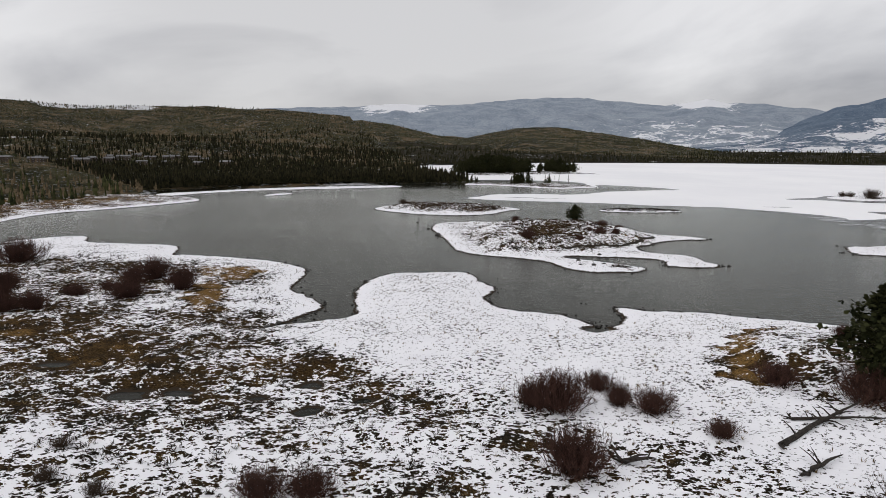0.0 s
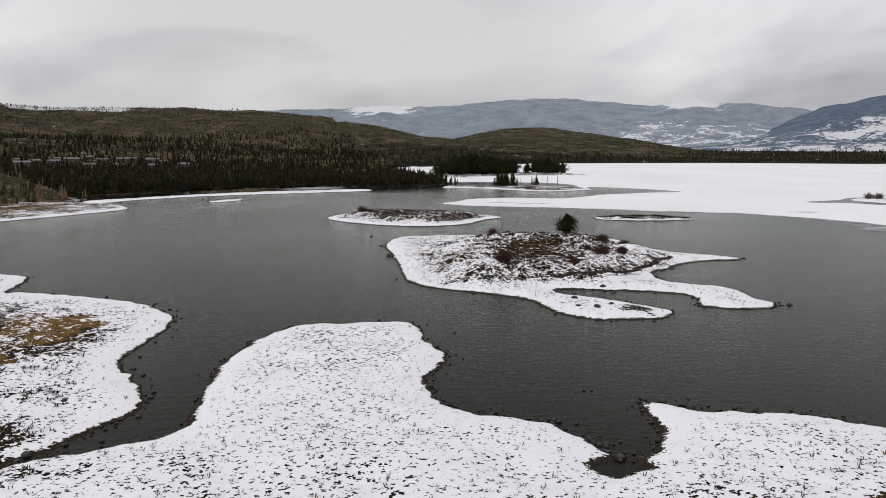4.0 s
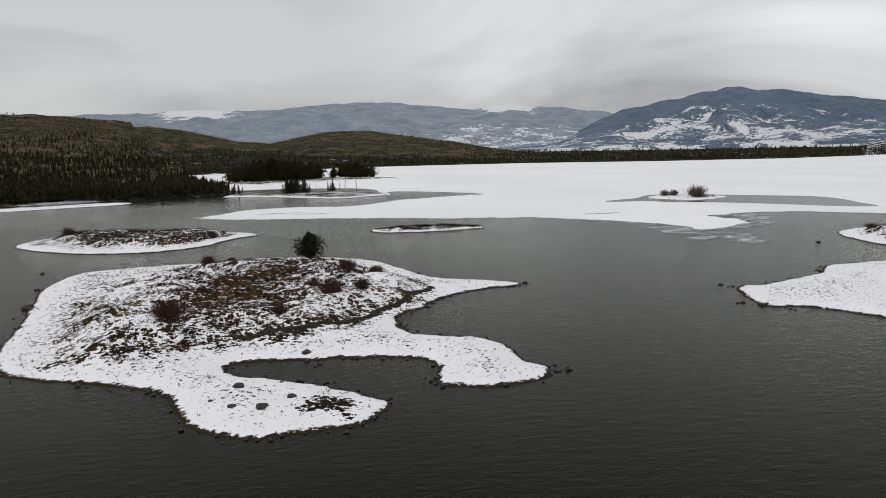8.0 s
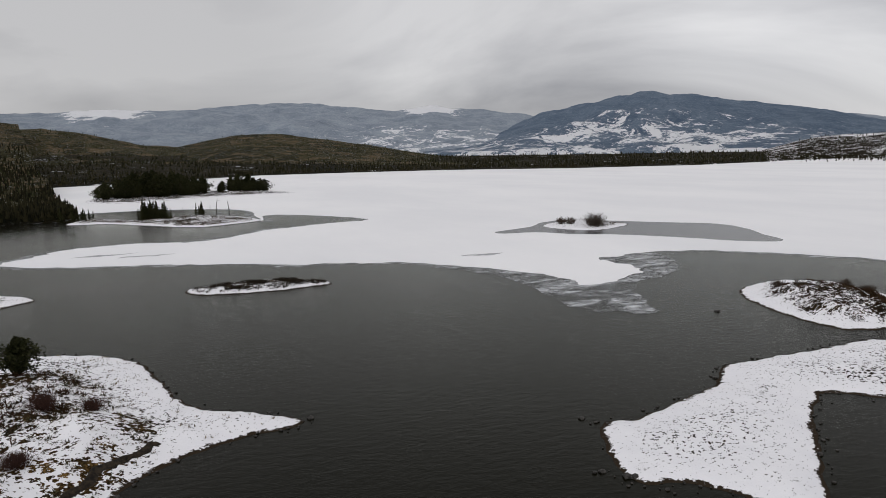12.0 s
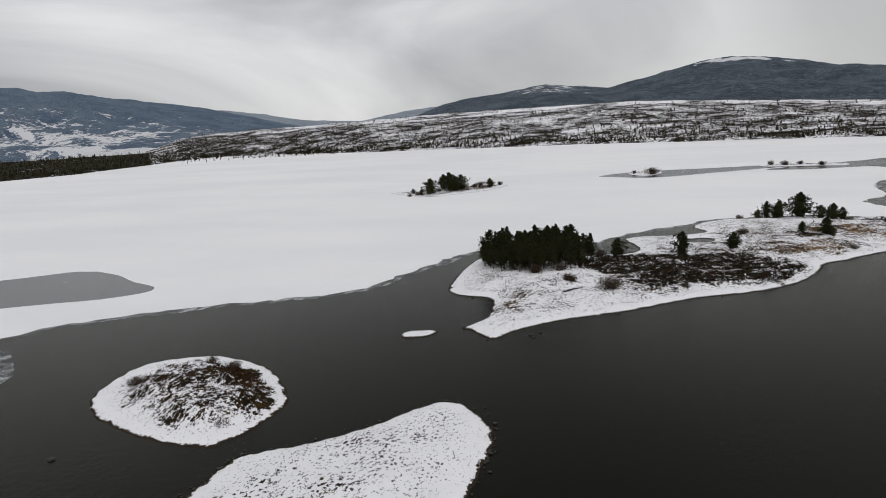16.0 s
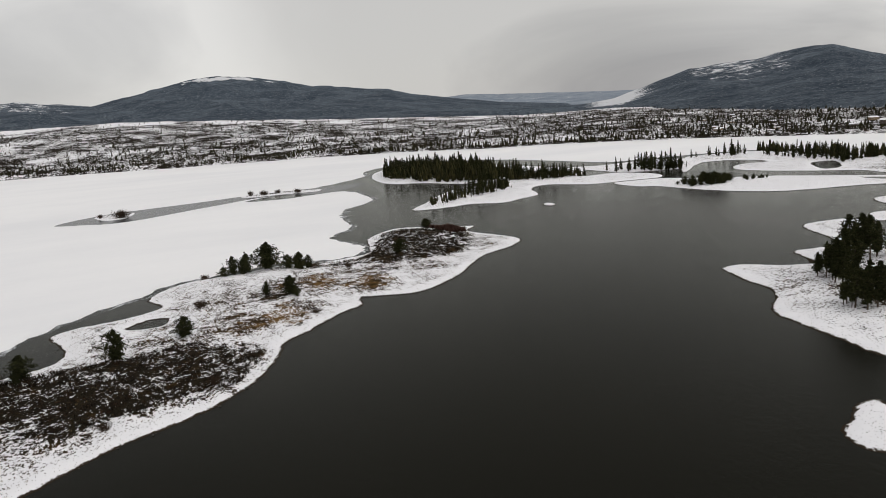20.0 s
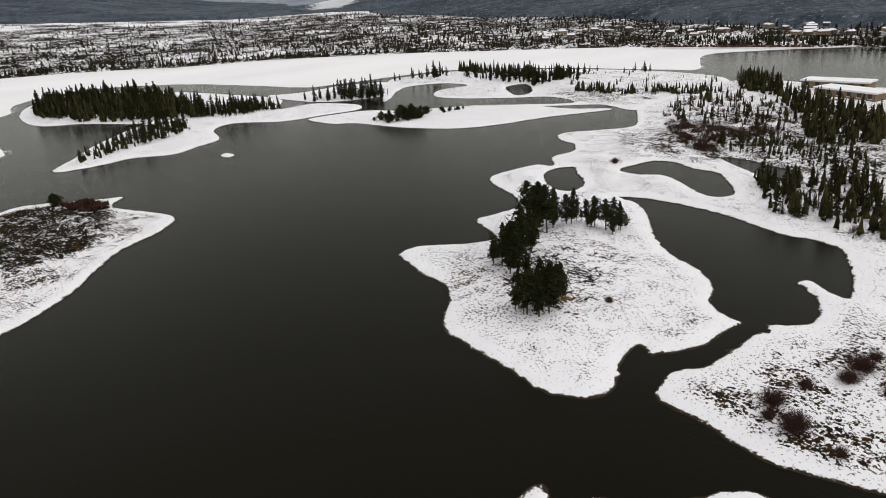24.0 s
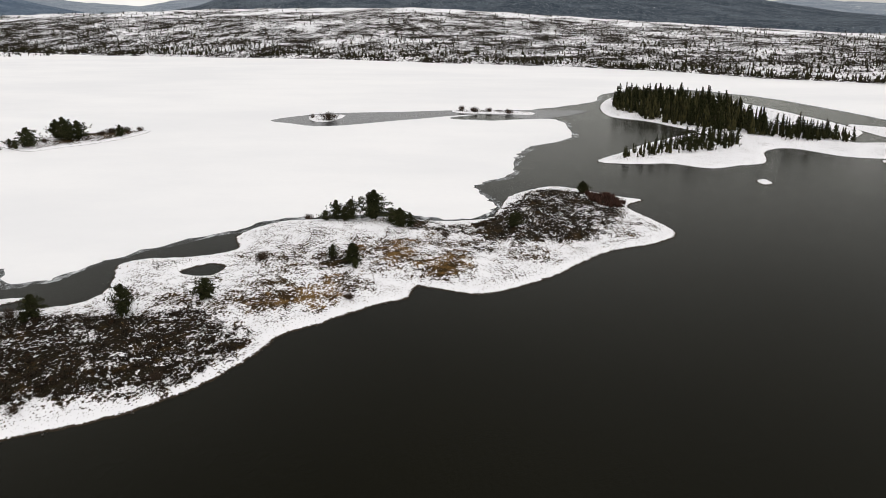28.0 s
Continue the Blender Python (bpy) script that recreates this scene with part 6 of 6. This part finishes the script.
# cleared eastern hillside
slope_wood("east_trees", bench_h, bench_r, (46, 172), 11000, 1.0, (1.2, 5.0), M_FARPINE, "conifers in belts over the snowy hillside", 16, 1250, 4, 0.26, (34, 0.30), 4, 6)
slope_wood("east_shore_trees", bench_h, bench_r, (46, 172), 9000, 2.4, (1.2, 5.0), M_FARPINE, "dark conifers along the eastern shore", 19, 800, 8, 0.24, (40, -0.05), 4, 6, "forest", 5.0)
slope_wood("slash_piles", bench_h, bench_r, (46, 172), 34000, 0.9, (0.6, 2.3), M_SAGE, "dark stumps and brush on cleared snowy ground", 22, 1100, 4, 0.7, (16, 0.10), 2, 5, "brush")
slope_wood("red_shore_brush", bench_h, bench_r, (138, 176), 2600, 5.0, (0.5, 1.5), M_WILLOW, "dark red brush on the flat far shore", 23, 700, 3, 0.8, (40, -0.2), 2, 5, "brush")
slope_wood("shore_belt", bench_h, bench_r, (45, 68), 5200, 2.2, (1.4, 4.2), M_FARPINE, "dark belt of conifers at the far end of the ice", 28, 1250, 6, 0.2, (24, -0.05), 4, 6)
slope_wood("town_trees", bench_h, bench_r, (110, 172), 9000, 0.9, (1.4, 4.4), M_FARPINE, "dark trees among the distant houses", 25, 1250, 24, 0.22, (55, 0.08), 3, 6, "forest", 7.0)

FIELDS = [(287.5, -148.8), (302.6, -173.6), (287.4, -185.9), (272.5, -156.7), (287.5, -148.8), None, (260.9, -156.2), (274.6, -181.5), (250.7, -186.1), (241.0, -162.9), (260.9, -156.2)]
fill = scatter(SE_SPARSE, 150, 0.6, 3.8, rng, 0, 8.0, 0.2, True) + scatter(SE_DENSE, 430, 1.0, 5.8, rng, 0, 9.0, 0.05, True) + scatter(SE_WOOD2, 210, 0.6, 4.4, rng, 0, 4.0, 0.2, True) + scatter(SE_MID, 220, 0.5, 2.6, rng, 0, 8.0, 0.1, True)
fill += scatter(SPIT_STRIP, 330, 0.9, 5.4, rng, 0, 14.0, -0.3, True) + scatter(FIELD_STRIP, 260, 0.6, 3.8, rng, 0, 7.0, 0.1, True)
fill += scatter(FP_WOOD, 620, 3.0, 7.0, rng) + scatter(FP_STRIP, 150, 0.8, 3.6, rng, 0, 7.0, -0.2) + scatter(FP_STRIP2, 150, 0.8, 3.8, rng, 0, 8.0, -0.2)
# hedges round two level snowfields
for a, b in zip(FIELDS, FIELDS[1:]):
    if a and b:
        fill += [(a[0] + (b[0] - a[0]) * t + rng.gauss(0, 0.9), a[1] + (b[1] - a[1]) * t + rng.gauss(0, 0.9), 0.4 + 2.4 * rng.random() ** 3) for t in np.linspace(0, 1, 26) if rng.random() < 0.75]
gz, _ = ground_many([p[0] for p in fill], [p[1] for p in fill])
forest("wood_undergrowth", np.array([(x, y, z - 0.1) for (x, y, _), z in zip(fill, gz)]), np.array([h for _, _, h in fill]), M_YOUNG, "small young firs and scrub in the eastern wood", "undergrowth", 31, 0.165, 7, 7)


def low_growth(name, outline, count, size, blades, material, label, category, seed, land_index, flat_share=0.5, stand=5.0, level=-0.1):
    """Heath or grass over an outline: sprays of small blades set on the land."""
    r = np.random.RandomState(seed)
    q = smooth(outline, 3, 0.0)
    lo, hi = q.min(0), q.max(0)
    x, y = r.uniform(lo[0], hi[0], count * 3), r.uniform(lo[1], hi[1], count * 3)
    ok = (inside_by(x, y, q) > 0) & (fbm(x, y, stand, 3, seed % 7) + r.uniform(-0.4, 0.4, len(x)) > level)
    x, y = x[ok][:count], y[ok][:count]
    z, depth = LANDS[land_index][2](x, y)
    ok = depth > 0.8
    x, y, z = x[ok], y[ok], z[ok]
    n = len(x)
    s = size * r.uniform(0.5, 1.35, n)
    c = np.repeat(np.stack([x, y, z - 0.03], 1), blades, 0)
    s = np.repeat(s, blades)
    th = r.uniform(0, 6.28, n * blades)
    tilt = r.uniform(0.15, 1.0, n * blades) * flat_share * 2
    way = np.stack([np.cos(th) * tilt, np.sin(th) * tilt, np.ones(n * blades)], 1)
    way /= np.linalg.norm(way, axis=1)[:, None]
    side = np.stack([-np.sin(th), np.cos(th), np.zeros(n * blades)], 1)
    foot = c + side * r.uniform(-0.25, 0.25, n * blades)[:, None] * s[:, None]
    tip = foot + way * (s * r.uniform(0.6, 1.2, n * blades))[:, None]
    mid = (foot + tip) / 2
    wide = (0.085 * s)[:, None]
    verts = np.stack([foot, mid + side * wide, tip, mid - side * wide], 1).reshape(-1, 3)
    faces = np.arange(len(verts)).reshape(-1, 4)
    return raw_mesh(name, verts, faces, material, label, category)


ORDER = ["mainland", "island_1", "island_2", "island_3", "island_4", "island_5", "island_6", "islet_1", "islet_2", "island_7"]
PLACE = {n: i for i, n in enumerate(ORDER)}
PLACE["headland"] = 18
RED_PATCH = [(266, 27), (265, 23), (258, 19.5), (254.5, 22), (254, 25), (259, 27.5)]
HEADLAND_OPEN = [(140, 2), (190, -2), (192, -40), (176, -42), (150, -20), (140, -18), (110, -8), (110, -28), (138, -30)]
low_growth("heath_plants", [(-90, 100), (-30, 95), (-12, 56), (0, 44), (4, 28), (-6, 18), (-60, 20), (-100, 60)], 7000, 0.30, 9, M_SAGE, "dark low heath plants in snow", "heath", 41, PLACE["mainland"], 1.3, 6.0, 0.1)
low_growth("shore_tufts", [(-10, 95), (8, 90), (14, 66), (32, 64), (44, 40), (30, 14), (0, 10), (-10, 50)], 3000, 0.15, 7, M_SAGE, "small dark tufts standing out of shore snow", "heath", 40, PLACE["mainland"], 1.4, 6.0, 0.1)
low_growth("dry_grass", [(-90, 100), (-20, 95), (8, 86), (14, 66), (32, 64), (44, 40), (30, 14), (-60, 14), (-100, 60)], 5200, 0.26, 5, M_GRASS, "dry yellow grass tussocks in snow", "grass", 42, PLACE["mainland"], 0.8)
low_growth("island_heath", ISL1_BROWN, 1100, 0.42, 11, M_HEATH, "rusty brown heath on the island hummock", "heath", 43, PLACE["island_1"], 1.2, 3.2, 0.15)
low_growth("island_sage", ISL1_HUMP, 900, 0.34, 9, M_OLIVE, "olive sage on the island hummock", "heath", 51, PLACE["island_1"], 1.2, 3.2, 0.15)
low_growth("island_grass", ISL1, 1800, 0.24, 5, M_GRASS, "dry grass sticking through island snow", "grass", 44, PLACE["island_1"], 0.9)
low_growth("long_island_heath", LONG_BROWNW, 2000, 0.50, 13, M_SAGE, "dense dark sage on the long island", "heath", 45, PLACE["island_7"], 1.2, 3.2, 0.15)
low_growth("long_island_rust", LONG_BROWNW, 700, 0.38, 9, M_HEATH, "rusty heath among dark sage", "heath", 52, PLACE["island_7"], 1.2, 3.2, 0.15)
low_growth("long_island_scrub", LONG_BROWNE, 1900, 0.50, 13, M_SAGE, "dark sage on the island's end", "heath", 46, PLACE["island_7"], 1.2, 3.2, 0.15)
low_growth("long_island_tufts", LONG, 3200, 0.24, 6, M_HEATH, "small brown tufts over the long island", "heath", 53, PLACE["island_7"], 1.3)
low_growth("long_island_grass", LONG, 3200, 0.28, 5, M_GRASS, "dry grass over the long island", "grass", 47, PLACE["island_7"], 0.9)
low_growth("round_island_heath", ISL5_HUMP, 800, 0.32, 9, M_HEATH, "dark heath on the round island", "heath", 48, PLACE["island_5"], 1.2, 3.2, 0.15)
low_growth("spit_grass", ISL6, 900, 0.13, 6, M_SAGE, "sparse dark grass on the snowy spit", "grass", 49, PLACE["island_6"], 1.2)
low_growth("headland_grass", HEADLAND_OPEN, 3200, 0.24, 5, M_GRASS, "dry grass over the snowy headland", "grass", 50, PLACE["headland"], 1.0)
low_growth("headland_tufts", HEADLAND_OPEN, 2200, 0.18, 6, M_SAGE, "small dark tufts over the snowy headland", "heath", 54, PLACE["headland"], 1.4, 6.0, 0.1)
low_growth("island_tufts", ISL2_BROWN, 1500, 0.34, 9, M_HEATH, "brown heath on the low island", "heath", 55, PLACE["island_2"], 1.2)
low_growth("islet_tufts", ISL4, 1300, 0.34, 9, M_SAGE, "dark heath on the tiny islet", "heath", 56, PLACE["island_4"], 1.2)


def shore_stones(name, outline, count, label, seed, out=1.2):
    """Wet stones and clods strewn along a waterline."""
    r = np.random.RandomState(seed)
    q = smooth(outline, 5)
    i = r.randint(0, len(q), count)
    x = q[i, 0] + r.normal(0, out * 0.45, count) * r.choice([0.5, 1.0, 2.2], count)
    y = q[i, 1] + r.normal(0, out * 0.45, count)
    s = 0.04 + 0.10 * r.uniform(0, 1, count) ** 2.0 + np.where(r.uniform(0, 1, count) < 0.03, 0.12, 0.0)
    cube = np.array([(-1, -1, -1), (1, -1, -1), (1, 1, -1), (-1, 1, -1), (-1, -1, 1), (1, -1, 1), (1, 1, 1), (-1, 1, 1)], float)
    v = cube[None] * r.uniform(0.45, 1.0, (count, 8, 3)) * s[:, None, None] * np.array([1.3, 1.0, 0.6])
    th = r.uniform(0, 6.28, count)
    vx = v[..., 0] * np.cos(th)[:, None] - v[..., 1] * np.sin(th)[:, None] + x[:, None]
    vy = v[..., 0] * np.sin(th)[:, None] + v[..., 1] * np.cos(th)[:, None] + y[:, None]
    vz = v[..., 2] + 0.03
    quad = np.array([(0, 3, 2, 1), (4, 5, 6, 7), (0, 1, 5, 4), (1, 2, 6, 5), (2, 3, 7, 6), (3, 0, 4, 7)])
    faces = (np.arange(count)[:, None, None] * 8 + quad[None]).reshape(-1, 4)
    return raw_mesh(name, np.stack([vx, vy, vz], -1).reshape(-1, 3), faces, M_STONE, label, "stones")


low_growth("island_bank_heath", [(119, 138), (120.5, 135), (118.2, 131), (115, 127.6), (111.5, 126), (111, 128), (114, 130), (116.5, 134)], 420, 0.38, 10, M_HEATH, "rust-brown heath on the island bank", "heath", 57, PLACE["island_5"], 1.2)


low_growth("red_thicket", RED_PATCH, 260, 0.9, 14, M_WILLOW, "dense dark-red leafless thicket on the island's end", "thicket", 58, PLACE["island_7"], 0.5)


shore_stones("shore_stones", MAIN, 800, "dark wet stones along the start shore", 61, 0.9)
shore_stones("island_stones", ISL1, 420, "dark wet stones round the island", 62, 0.7)
shore_stones("spit_stones", ISL6, 420, "dark wet stones round the spit", 63, 0.9)
shore_stones("grove_stones", LONG, 300, "dark wet stones along the long island", 64, 0.6)
